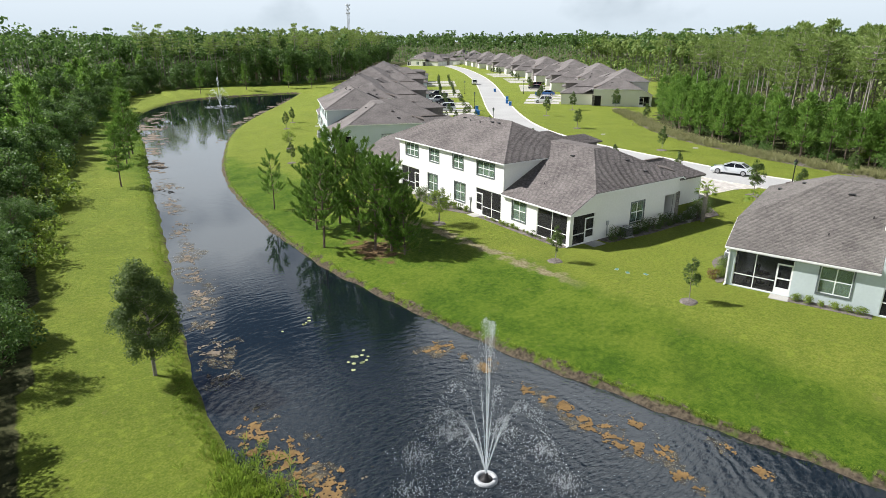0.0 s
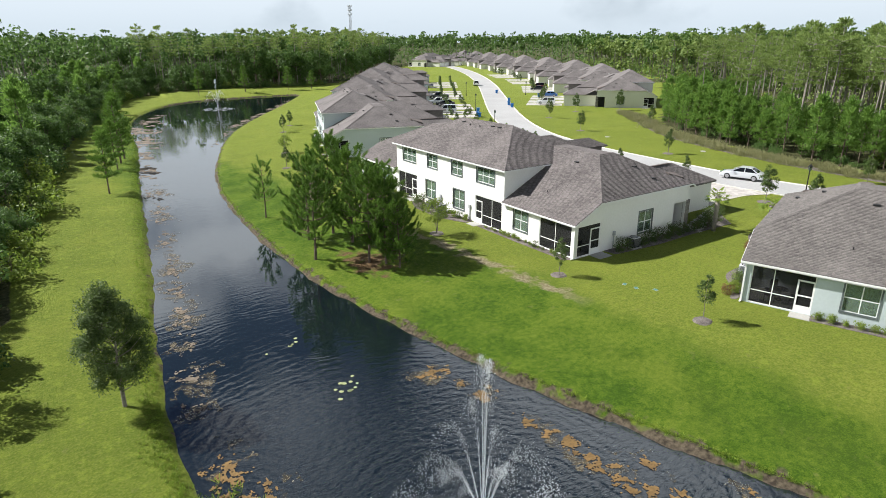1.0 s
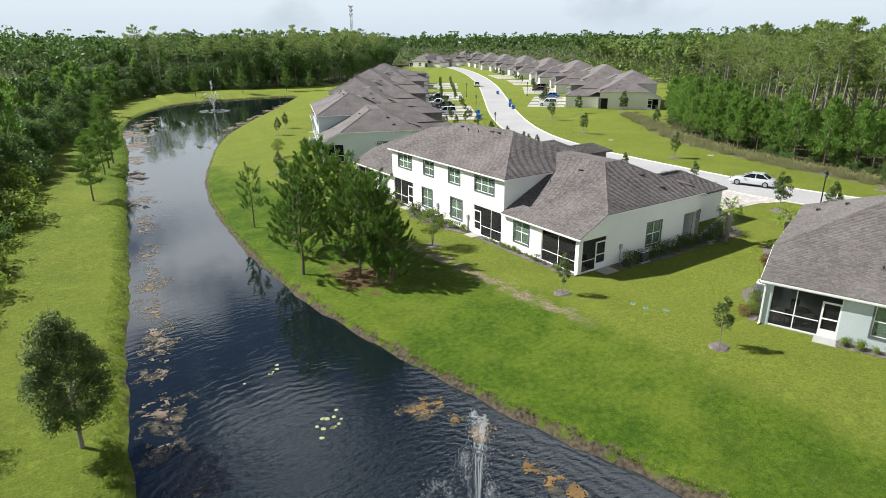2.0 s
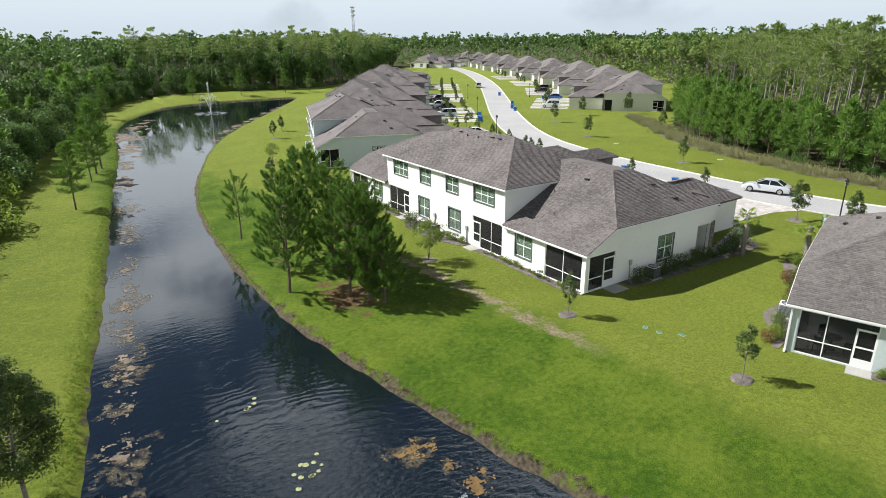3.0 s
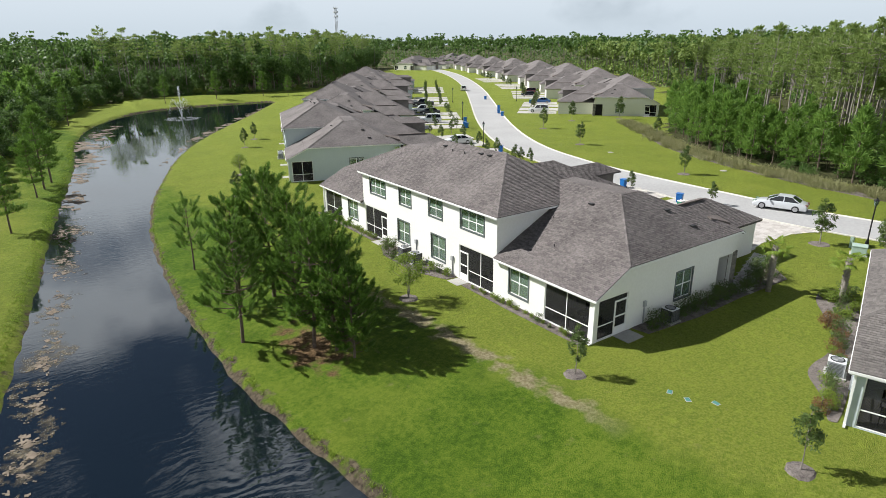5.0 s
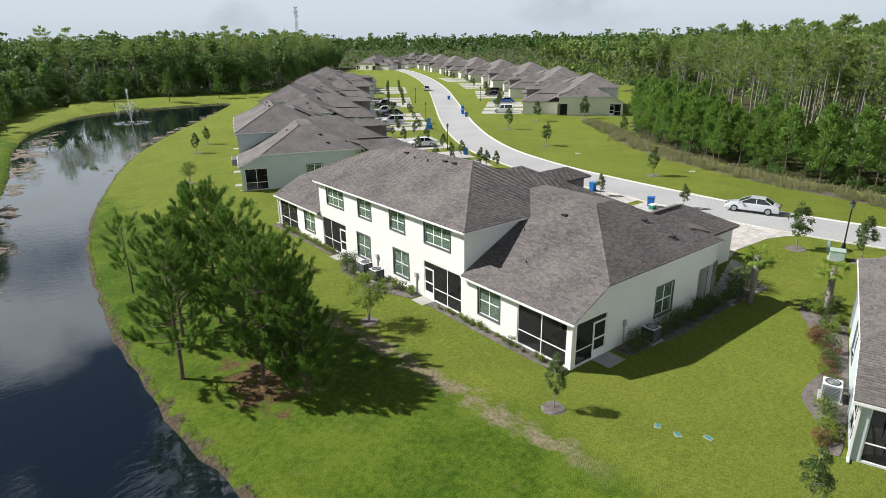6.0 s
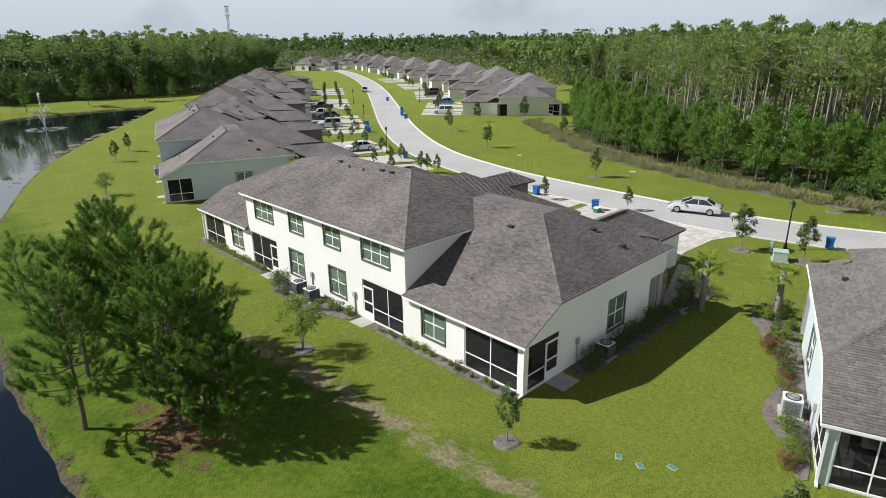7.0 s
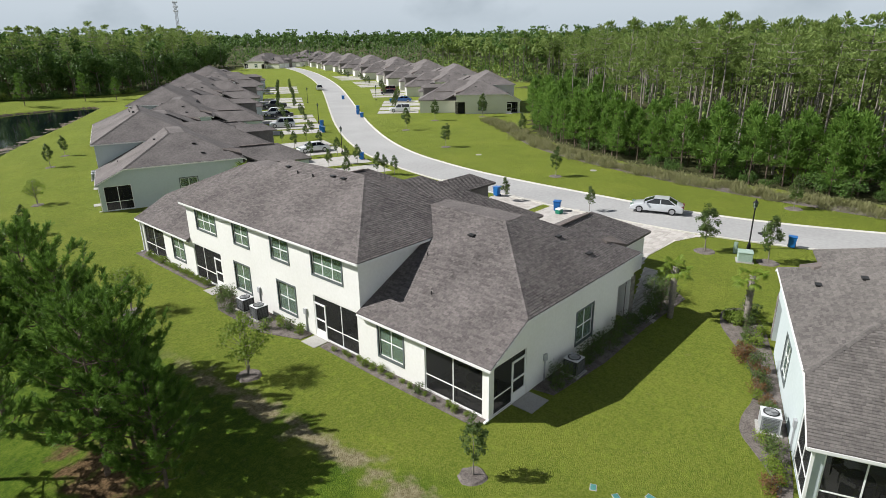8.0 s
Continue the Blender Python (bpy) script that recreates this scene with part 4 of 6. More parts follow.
def pine_meshes(seed, h, reach, bare, gap, per_whorl, tuft_step, blades, needle, width, rise=0.35, trunk_r=0.12, limb_sides=5, top_heavy=False, plume=1.0):
    rng = np.random.RandomState(seed)
    pts, rad = trunk_line(h * 0.97, trunk_r, rng)
    limbs, pos, way = [], [], []
    z = bare
    while z < h * 0.97:
        k = (z - bare) / (h - bare)
        prof = (math.sin(math.pi * min(1, 0.18 + 0.85 * k)) ** 0.8) if top_heavy else (1 - k) ** 0.75 * (0.55 + 0.45 * min(1, k * 4 + 0.3))
        R = reach * max(prof, 0.10) * rng.uniform(0.75, 1.15)
        base = along(pts, z)
        a0 = rng.uniform(0, 6.28)
        for j in range(per_whorl):
            if rng.rand() < 0.12:
                continue
            a = a0 + 6.283 * j / per_whorl + rng.normal() * 0.3
            r = R * rng.uniform(0.6, 1.1)
            up = rise * (0.5 + 0.9 * k) * rng.uniform(0.6, 1.3)
            out = np.array([math.cos(a), math.sin(a), 0])
            line = [base + out * r * s + np.array([0, 0, 1]) * r * up * (s ** 1.6) for s in (0, 0.35, 0.7, 1.0)]
            limbs.append(tube(line, [max(0.10 * trunk_r + 0.018 * r, 0.010), 0.014 * r + 0.006, 0.010 * r + 0.004, 0.004], limb_sides - 1 if r < 1 else limb_sides))
            steps = max(2, int(r * 0.75 / tuft_step))
            for s in np.linspace(0.28 if plume == 1 else 0.42, 1.0, steps + 1):
                c = base + out * r * s + np.array([0, 0, 1]) * r * up * (s ** 1.6)
                for side in ((-1, 1) if s < 0.98 else (0,)):
                    sub = np.array([-out[1], out[0], 0]) * side * (0.12 + 0.30 * r * plume * (1 - 0.65 * s)) * rng.uniform(0.3, 1.1)
                    pos.append(c + sub + rng.normal(size=3) * 0.05)
                    d = out * 0.55 + sub * 0.9 + np.array([0, 0, 0.75])
                    way.append(d / np.linalg.norm(d))
        z += gap * rng.uniform(0.7, 1.3)
    tip = along(pts, h)
    for i in range(5):
        pos.append(tip + np.array([0, 0, -0.12 * i])), way.append(np.array([0.0, 0, 1]))
    crown = needles(np.array(pos), np.array(way), blades, needle, width, 0.42, rng)
    return tube(pts, rad, 9), merge(*limbs), crown


def broad_meshes(seed, h, reach, bare, blobs, leaves, size, trunk_r=0.09, stems=1, oval=1.0, fill=0.85, puff=1.6):
    rng = np.random.RandomState(seed)
    wood = []
    mid = (h + bare) / 2
    half = (h - bare) / 2
    centres = []
    for i in range(blobs):
        d = rng.normal(size=3)
        d /= np.linalg.norm(d)
        k = rng.uniform(0.35, 0.95) ** 0.6
        c = np.array([d[0] * reach * k, d[1] * reach * k, mid + d[2] * half * k * 0.92])
        taper = 1 - 0.45 * max(0, (c[2] - mid) / half) ** 1.5 * oval
        c[:2] *= taper
        centres.append(c)
    for s in range(stems):
        pts, rad = trunk_line(h * 0.85, trunk_r / math.sqrt(stems), rng, 0.05 if stems == 1 else 0.12)
        wood.append(tube(pts, rad, 8))
        for c in centres[s::stems][:max(5, blobs // 2)]:
            z = max(bare * 0.7, c[2] - np.linalg.norm(c[:2]) * 0.8)
            b = along(pts, min(z, h * 0.8))
            wood.append(tube([b, b * 0.5 + c * 0.5 + np.array([0, 0, -0.05 * h]) * 0.5, c], [trunk_r * 0.35 / math.sqrt(stems), trunk_r * 0.2, 0.008], 5))
    centres = np.array(centres)
    pick = rng.randint(0, blobs, leaves)
    d = rng.normal(size=(leaves, 3))
    d /= np.linalg.norm(d, axis=1, keepdims=True)
    br = reach * (puff / blobs ** 0.42) * rng.uniform(0.6, 1.2, blobs)
    p = centres[pick] + d * (br[pick] * rng.uniform(0.15, 1.0, leaves) ** (1 - fill + 0.25))[:, None] * np.array([1, 1, 0.8])
    nrm = d * 0.7 + rng.normal(size=d.shape) * 0.6 + np.array([0, 0, 0.5])
    return merge(*wood), quads(p, nrm, size, size * 0.55, rng)


def raw(name, vf, mat, smooth=False):
    me = bpy.data.meshes.new(name)
    v, f = vf
    me.from_pydata([tuple(p) for p in v], [], [tuple(int(i) for i in g) for g in f])
    me.materials.append(mat)
    if smooth:
        me.polygons.foreach_set("use_smooth", [True] * len(me.polygons))
    return me


class Kind:
    """A kind of tree: its meshes, made once, planted many times."""

    def __init__(self, name, label, category, pieces):
        self.name, self.label, self.category, self.pieces = name, label, category, pieces

    def plant(self, x, y, z=None, scale=1.0, turn=0.0, group="", label="", tall=1.0):
        z = ground_at(x, y) if z is None else z
        root = empty(self.name, label or self.label, self.category, group, m=pose(x, y, z, 0, 0, turn) @ Matrix.Diagonal((scale, scale, scale * tall, 1)))
        for nm, me in self.pieces:
            ob = new(nm, me)
            ob.parent = root
        return root


def pine_kind(name, label, seed, needle_mat, bark, **kw):
    t, l, c = pine_meshes(seed, **kw)
    return Kind(name, label, "tree", [("trunk", raw("trunk", merge(t, l), M[bark], True)), ("crown", raw("crown", c, M[needle_mat]))])


def broad_kind(name, label, seed, leaf_mat, bark, category="tree", **kw):
    w, c = broad_meshes(seed, **kw)
    return Kind(name, label, category, [("trunk", raw("trunk", w, M[bark], True)), ("crown", raw("crown", c, M[leaf_mat]))])


def plume_pine(name, label, seed, h, reach, bare, gap, per_whorl, twigs, blades, trunk_r=0.12, lift=0.66, needle=0.25, width=0.036):
    """A young pine: limbs that sweep up at their ends, each with twigs that end in bottle-brush plumes of long needles."""
    rng = np.random.RandomState(seed)
    pts, rad = trunk_line(h * 0.96, trunk_r, rng, 0.035, 9)
    wood, pos, way = [tube(pts, rad, 9)], [], []

    def plume(end, d, length, n):
        for s_ in np.linspace(0.0, 1.0, n):
            pos.append(end - d * length * (1 - s_) + rng.normal(size=3) * 0.015)
            way.append(d)
    z = bare
    while z < h * 0.95:
        k = (z - bare) / (h - bare)
        R = reach * (1 - k) ** 0.62 * (0.72 + 0.28 * min(1, k * 4)) + 0.18
        base, a0 = along(pts, z), rng.uniform(0, 6.28)
        for j in range(per_whorl):
            if rng.rand() < 0.1 + 0.22 * (k < 0.2):
                continue
            a = a0 + 6.283 * j / per_whorl + rng.normal() * 0.35
            r, up = R * rng.uniform(0.55, 1.15), lift * (0.45 + 0.9 * k) * rng.uniform(0.6, 1.35)
            out, wide = np.array([math.cos(a), math.sin(a), 0]), np.array([-math.sin(a), math.cos(a), 0])

            def limb(s_):
                return base + out * r * s_ * (1 - 0.10 * s_) + np.array([0, 0, r * up * s_ ** 1.9])
            wood.append(tube([limb(s_) for s_ in (0, 0.3, 0.65, 1.0)], [0.016 * r + 0.10 * trunk_r, 0.012 * r + 0.006, 0.008 * r + 0.004, 0.004], 5))
            n = max(1, int(twigs * r / reach + 0.5))
            for q in range(n + 1):
                s_ = 1.0 if q == n else rng.uniform(0.38, 0.95)
                side = 0 if q == n else (1 if q % 2 else -1) * rng.uniform(0.4, 1.1)
                d = out * rng.uniform(0.45, 0.9) + wide * side * 0.9 + np.array([0, 0, rng.uniform(0.7, 1.7)])
                d /= np.linalg.norm(d)
                ln = rng.uniform(0.55, 1.0) * (0.65 + 0.35 * r / reach)
                b0 = limb(s_)
                e0 = b0 + d * ln
                wood.append(tube([b0, e0], [0.010, 0.005], 4))
                plume(e0, d, ln * 0.8, 10)
        z += gap * rng.uniform(0.75, 1.25)
    for q in range(4):
        d = np.array([rng.normal() * 0.25, rng.normal() * 0.25, 1.0])
        plume(along(pts, h) + d * 0.25 * (q > 0), d / np.linalg.norm(d), 0.6, 9)
    crown = needles(np.array(pos), np.array(way), blades, needle, width, 0.42, rng)
    return Kind(name, label, "tree", [("trunk", raw("trunk", merge(*wood), M["bark"], True)), ("crown", raw("crown", crown, M["pine"]))])


BANK_PINES = [plume_pine("pine_tree", "bushy green pine on straw-covered ground beside the pond", 11 + i, 8.0, 2.7, (2.0, 1.0, 1.2, 0.5)[i], 0.56, 5, (4, 6, 6, 7)[i], 12) for i in range(4)]
OPEN_PINE = plume_pine("pine_tree", "open young pine with a bare lower trunk on the pond bank", 24, 6.6, 1.9, 1.9, 0.66, 4, 3, 9, 0.09)
SPARSE_PINE = pine_kind("pine_tree", "open young pine with a bare lower trunk on the pond bank", 21, "pine", "bark", h=6.4, reach=1.9, bare=1.7, gap=0.55, per_whorl=4, tuft_step=0.2, blades=18, needle=0.40, width=0.04, rise=0.5, trunk_r=0.09, plume=0.45)
YOUNG = [pine_kind("young_pine", "dense young pine at the edge of the woods", 31 + i, "young", "bark", h=8.0, reach=2.0, bare=1.2 + 0.8 * i, gap=0.8, per_whorl=4, tuft_step=0.34, blades=9, needle=0.75, width=0.12, rise=0.6, plume=0.45, trunk_r=0.10, limb_sides=4) for i in range(3)]
TALL = [pine_kind("tall_pine", "tall slender pine with a long bare trunk", 41 + i, "pine_pale", "bark_grey", h=20.0, reach=2.5 + 0.35 * i, bare=10.0 + 1.2 * i, gap=0.95, per_whorl=4, tuft_step=0.62, blades=9, needle=0.72, width=0.15, rise=0.26, plume=0.95, trunk_r=0.19, limb_sides=4, top_heavy=True) for i in range(4)]
WOOD = [broad_kind("woodland_tree", "dark green broadleaf tree at the edge of the woods", 51 + i, "wood_leaf", "bark", h=9.0, reach=3.2, bare=0.8 + 0.6 * i, blobs=30, leaves=1700, size=0.48, trunk_r=0.16) for i in range(4)]
WOOD_NEAR = [broad_kind("woodland_tree", "dark green broadleaf tree at the edge of the woods", 55 + i, "wood_leaf", "bark", h=9.0, reach=3.2, bare=0.6 + 0.5 * i, blobs=46, leaves=6500, size=0.23, trunk_r=0.16, fill=0.7, puff=1.75) for i in range(3)]
SHRUB = [broad_kind("woodland_shrub", "leafy green shrub at the foot of the woods", 61 + i, "leaf_bright" if i == 1 else "wood_leaf", "bark", "shrub", h=2.6, reach=1.9, bare=0.1, blobs=12, leaves=900, size=0.30, trunk_r=0.05, stems=3) for i in range(3)]
OAK = broad_kind("oak_tree", "dense dark green oak on the grassy pond bank", 71, "leaf", "bark_grey", h=6.7, reach=1.75, bare=0.7, blobs=110, leaves=26000, size=0.11, trunk_r=0.10, puff=2.3, fill=0.55, oval=1.7)
SAPLING = [broad_kind("sapling", "thin young tree in a ring of mulch on the lawn", 81 + i, "leaf", "bark_grey", h=2.9, reach=0.55, bare=0.75, blobs=40, leaves=1300, size=0.11, trunk_r=0.03, puff=1.9, fill=0.5, oval=1.4) for i in range(2)]
AIRY = broad_kind("crape_myrtle", "airy light green multi-stemmed tree on the lawn", 85, "leaf_bright", "bark_grey", h=3.6, reach=1.35, bare=0.9, blobs=45, leaves=2000, size=0.13, trunk_r=0.05, stems=4, puff=1.8, fill=0.5)
STREET = [broad_kind("street_tree", "slim dark green street tree", 87 + i, "leaf", "bark_grey", h=4.2, reach=0.8, bare=0.8, blobs=40, leaves=1700, size=0.17, trunk_r=0.05, puff=2.0, fill=0.5, oval=1.6) for i in range(2)]
BUSH = [broad_kind("garden_shrub", "small rounded shrub with coppery leaves in the mulch bed" if i == 3 else "small rounded green shrub in the mulch bed", 91 + i, ("leaf", "leaf_bright", "leaf", "copper")[i], "bark", "shrub", h=(0.7, 0.55, 1.1, 0.8)[i], reach=(0.42, 0.38, 0.55, 0.45)[i], bare=0.02, blobs=12, leaves=520, size=0.09, trunk_r=0.02, stems=3, puff=1.9) for i in range(4)]

# on the bank by the pond
for i, (x, y, h, t) in enumerate([(-15.4, 13.4, 7.4, 10), (-13.9, 18.4, 7.3, 100), (-11.6, 18.3, 8.5, 200), (-11.3, 15.0, 7.9, 300), (-12.3, 10.0, 7.5, 50), (-11.5, 8.7, 6.6, 150), (-10.6, 11.2, 7.0, 250), (-11.1, 7.3, 5.3, 20)]):
    BANK_PINES[i % 4].plant(x, y, None, h / 8.0, t, "pines on the bank")
OPEN_PINE.plant(-14.6, 27.8, None, 0.86, 40, "pines on the bank")
for x, y, s, t in ((-26.2, 48.6, 1.12, 0), (-22.4, 68.5, 1.45, 80), (-21.4, 72.5, 1.5, 160), (-23.4, 64, 1.05, 240), (14, 176, 1.25, 30), (30, 180, 1.3, 130), (45, 180, 1.2, 90), (52, 176, 1.0, 10), (-14, 138, 1.3, 60)):
    SPARSE_PINE.plant(x, y, None, s, t, "small pines round the pond", "small pine standing alone on the grass by the pond")
OAK.plant(-31.2, -0.6)


def mulch_ring(x, y, r=0.55):
    bm = bmesh.new()
    rng = random.Random(int(x * 7 + y * 13))
    n, z = 14, ground_at(x, y)
    top = [bm.verts.new((x + (r * 0.8 + 0.1 * rng.random()) * math.cos(6.283 * i / n), y + (r * 0.8 + 0.1 * rng.random()) * math.sin(6.283 * i / n), z + 0.07)) for i in range(n)]
    low = [bm.verts.new((x + (r + 0.15 * rng.random()) * math.cos(6.283 * i / n), y + (r + 0.15 * rng.random()) * math.sin(6.283 * i / n), z - 0.05)) for i in range(n)]
    bm.faces.new(top)
    for i in range(n):
        bm.faces.new((low[i], low[(i + 1) % n], top[(i + 1) % n], top[i]))
    tagged(part("mulch_ring", bm, M["mulch"]), "low ring of dark bark mulch round a tree", "mulch", "mulch rings")


for i, (x, y, s) in enumerate([(-3.2, -1.7, 1.0), (-1.4, -11.9, 1.05)]):
    SAPLING[i].plant(x, y, None, s, 30 + 100 * i, "saplings")
    mulch_ring(x, y)
for i, (x, y, s) in enumerate([(-4.9, 11.5, 1.0), (-5.6, 23.9, 0.95), (-5.0, 47.5, 0.7), (-1.0, 58.7, 0.85), (6.5, 80.0, 0.8), (10.8, 88.0, 0.8)]):
    (AIRY if i in (0, 1, 3) else STREET[i % 2]).plant(x, y, None, s, 70 * i, "lawn trees")
    mulch_ring(x, y, 0.6)
for i, (x, y, s) in enumerate([(44.2, 23.9, 0.9), (51.4, 48, 0.95), (60.4, 65.7, 1.0), (46.1, -1.5, 0.85), (67.8, 45.1, 0.95), (28.5, 0.7, 1.0), (28.9, -3.7, 0.9), (73.5, 70.5, 1.1), (84, 66.5, 1.2)]):
    STREET[i % 2].plant(x, y, None, s, 50 * i, "street trees")
    mulch_ring(x, y, 0.8)

# woods: edge lines with the woods on their far side


def band(line, side, near, far, count, rng, lo=0.0, hi=1.0):
    """Random places beside a line: side 1 to its right, between two distances, over a stretch of its length."""
    pts = [Vector(p) for p in line]
    cum = [0.0]
    for a, b in zip(pts, pts[1:]):
        cum.append(cum[-1] + (b - a).length)
    out = []
    for i in range(count):
        s = (lo + (hi - lo) * (i + rng.random()) / count) * cum[-1]
        k = next(j for j in range(len(pts) - 1) if cum[j + 1] >= s or j == len(pts) - 2)
        d = (pts[k + 1] - pts[k]).normalized()
        p = pts[k] + d * (s - cum[k])
        w = near + (far - near) * rng.random()
        out.append((p.x + side * d.y * w, p.y - side * d.x * w))
    return out


rg = random.Random(3)
for x, y in band(EAST, 1, 0.5, 5.5, 120, rg, 0.05, 0.42):
    YOUNG[rg.randrange(3)].plant(x, y, 0, rg.uniform(0.68, 1.1), rg.uniform(0, 360), "young pines at the wood edge")
for x, y in band(EAST, 1, 1.0, 8, 60, rg, 0.05, 0.42):
    YOUNG[rg.randrange(3)].plant(x, y, 0, rg.uniform(0.4, 0.75), rg.uniform(0, 360), "young pines at the wood edge", tall=rg.uniform(0.9, 1.25))
for x, y in band(EAST, 1, 0.3, 4.5, 70, rg, 0.05, 0.42):
    SHRUB[rg.choice((0, 2))].plant(x, y, 0, rg.uniform(0.35, 0.75), rg.uniform(0, 360), "woodland shrubs")
for x, y in band(EAST, 1, 5, 15, 55, rg, 0.05, 0.45):
    YOUNG[rg.randrange(3)].plant(x, y, 0, rg.uniform(0.6, 1.05), rg.uniform(0, 360), "young pines at the wood edge")
for x, y in band(EAST, 1, 7, 50, 215, rg, 0.04, 0.72):
    TALL[rg.randrange(4)].plant(x, y, 0, rg.uniform(0.72, 0.94), rg.uniform(0, 360), "tall pines")
for x, y in band(EAST, 1, 3, 40, 130, rg, 0.05, 0.95):
    SHRUB[rg.choice((0, 0, 1, 2))].plant(x, y, 0, rg.uniform(0.7, 1.6), rg.uniform(0, 360), "woodland shrubs")
# west side and beyond the pond
for x, y in band(WEST, -1, 0.8, 5, 110, rg, 0.05, 0.55):
    (WOOD_NEAR[rg.randrange(3)] if y < 40 else WOOD[rg.randrange(4)]).plant(x, y, -0.75, rg.uniform(0.42, 0.8) * (0.72 if y < 45 else 1.0), rg.uniform(0, 360), "woodland trees")
for x, y in band(WEST, -1, 4, 26, 130, rg, 0.05, 0.6):
    (WOOD_NEAR[rg.randrange(3)] if y < 40 else WOOD[rg.randrange(4)]).plant(x, y, -0.75, rg.uniform(0.75, 1.3) * (0.7 if y < 45 else 1.0), rg.uniform(0, 360), "woodland trees")
for x, y in band(WEST, -1, 1, 12, 60, rg, 0.55, 1.0):
    WOOD[rg.randrange(4)].plant(x, y, 0, rg.uniform(0.8, 1.7), rg.uniform(0, 360), "woodland trees")
for x, y in band(WEST, -1, 3, 22, 85, rg, 0.5, 1.0):
    TALL[rg.randrange(4)].plant(x, y, 0, rg.uniform(0.86, 1.1), rg.uniform(0, 360), "tall pines")
for x, y in band(WEST, -1, -0.8, 2.5, 110, rg, 0.12, 0.62):
    SHRUB[rg.choice((0, 1, 2, 0))].plant(x, y, -0.75, rg.uniform(0.6, 1.3), rg.uniform(0, 360), "woodland shrubs")
for x, y in band(WEST, -1, 3, 20, 70, rg, 0.08, 0.5):
    YOUNG[rg.randrange(3)].plant(x, y, -0.75, rg.uniform(0.9, 1.5) * (0.65 if y < 45 else 1.0), rg.uniform(0, 360), "young pines at the wood edge")


def far_woods(name, label, places, seed, mat, n=120):
    """Woods too far off to count: trunks, lobed crowns and low growth in one mesh; clumps grow coarser with distance."""
    r = np.random.RandomState(seed)
    cs, ns, sz, poles = [], [], [], []
    for x, y, h in places:
        away = math.hypot(x + 28, y + 25)
        clump = 0.48 + away / 430
        m_ = int(n * min(1.5, 1.25 / clump ** 0.5))
        d = r.normal(size=(m_, 3))
        d /= np.linalg.norm(d, axis=1, keepdims=True)
        w = h * r.uniform(0.13, 0.21)
        lobes = r.randint(0, 7, m_)
        off = r.normal(size=(7, 3)) * np.array([w * 0.62, w * 0.62, h * 0.10])
        c = np.column_stack([x + d[:, 0] * w * 0.42, y + d[:, 1] * w * 0.42, h * 0.78 + d[:, 2] * h * 0.055]) + off[lobes]
        low = r.rand(m_) < 0.22
        c[low] = np.column_stack([x + r.normal(size=low.sum()) * w * 1.3, y + r.normal(size=low.sum()) * w * 1.3, h * 0.38 * r.rand(low.sum()) ** 1.5])
        c[:, 2] = np.minimum(c[:, 2], h)
        cs.append(c)
        ns.append(d + 0.5 * r.normal(size=d.shape) + np.array([0, 0, 0.4]))
        sz.append(np.full((m_, 1), clump))
        poles.append(tube([(x, y, -1), (x, y, h * 0.8)], [0.2, 0.08], 3))
    sz = np.concatenate(sz)
    v, f = quads(np.concatenate(cs), np.concatenate(ns), sz, sz * 0.75, r)
    ob = tagged(link_mesh(name, v.tolist(), f.tolist(), M[mat]), label, "woods", kind="stuff")
    link_mesh("trunks", *merge(*poles), M["bark_grey"], ob)["kind"] = "stuff"
    return ob


far_woods("woods", "dense dark woods behind the pond", [(x, y, rg.uniform(13, 21)) for x, y in band(WEST, -1, 14, 120, 800, rg)], 5, "wood_leaf")
far_woods("woods", "pale green pine woods behind the houses", [(x, y, rg.uniform(12, 17)) for x, y in band(EAST, 1, 26, 190, 1100, rg)] + [(x, y, rg.uniform(11, 18)) for x, y in band(EAST, 1, 4, 40, 130, rg, 0.6, 1.0)], 7, "pine_pale")
fw = []
for i in range(2200):
    a, d = rg.uniform(-0.4, 1.5), rg.uniform(0, 1) ** 1.4 * 1600 + 240
    x, y = math.sin(a) * d - 30, math.cos(a) * d
    if not in_poly(x, y, WEST + EAST[::-1]):
        fw.append((x, y, rg.uniform(13, 21) + 0.004 * d))
far_woods("woods", "distant woods to the horizon", fw, 6, "wood_leaf")


# ---- driveways, beds, edging ----
def flat(name, poly, z, mat, label, category, kind="structure", thick=0.03):
    bm = roof_plane([(x, y, z) for x, y in poly], thick)
    return tagged(part(name, bm, mat), label, category, kind=kind)


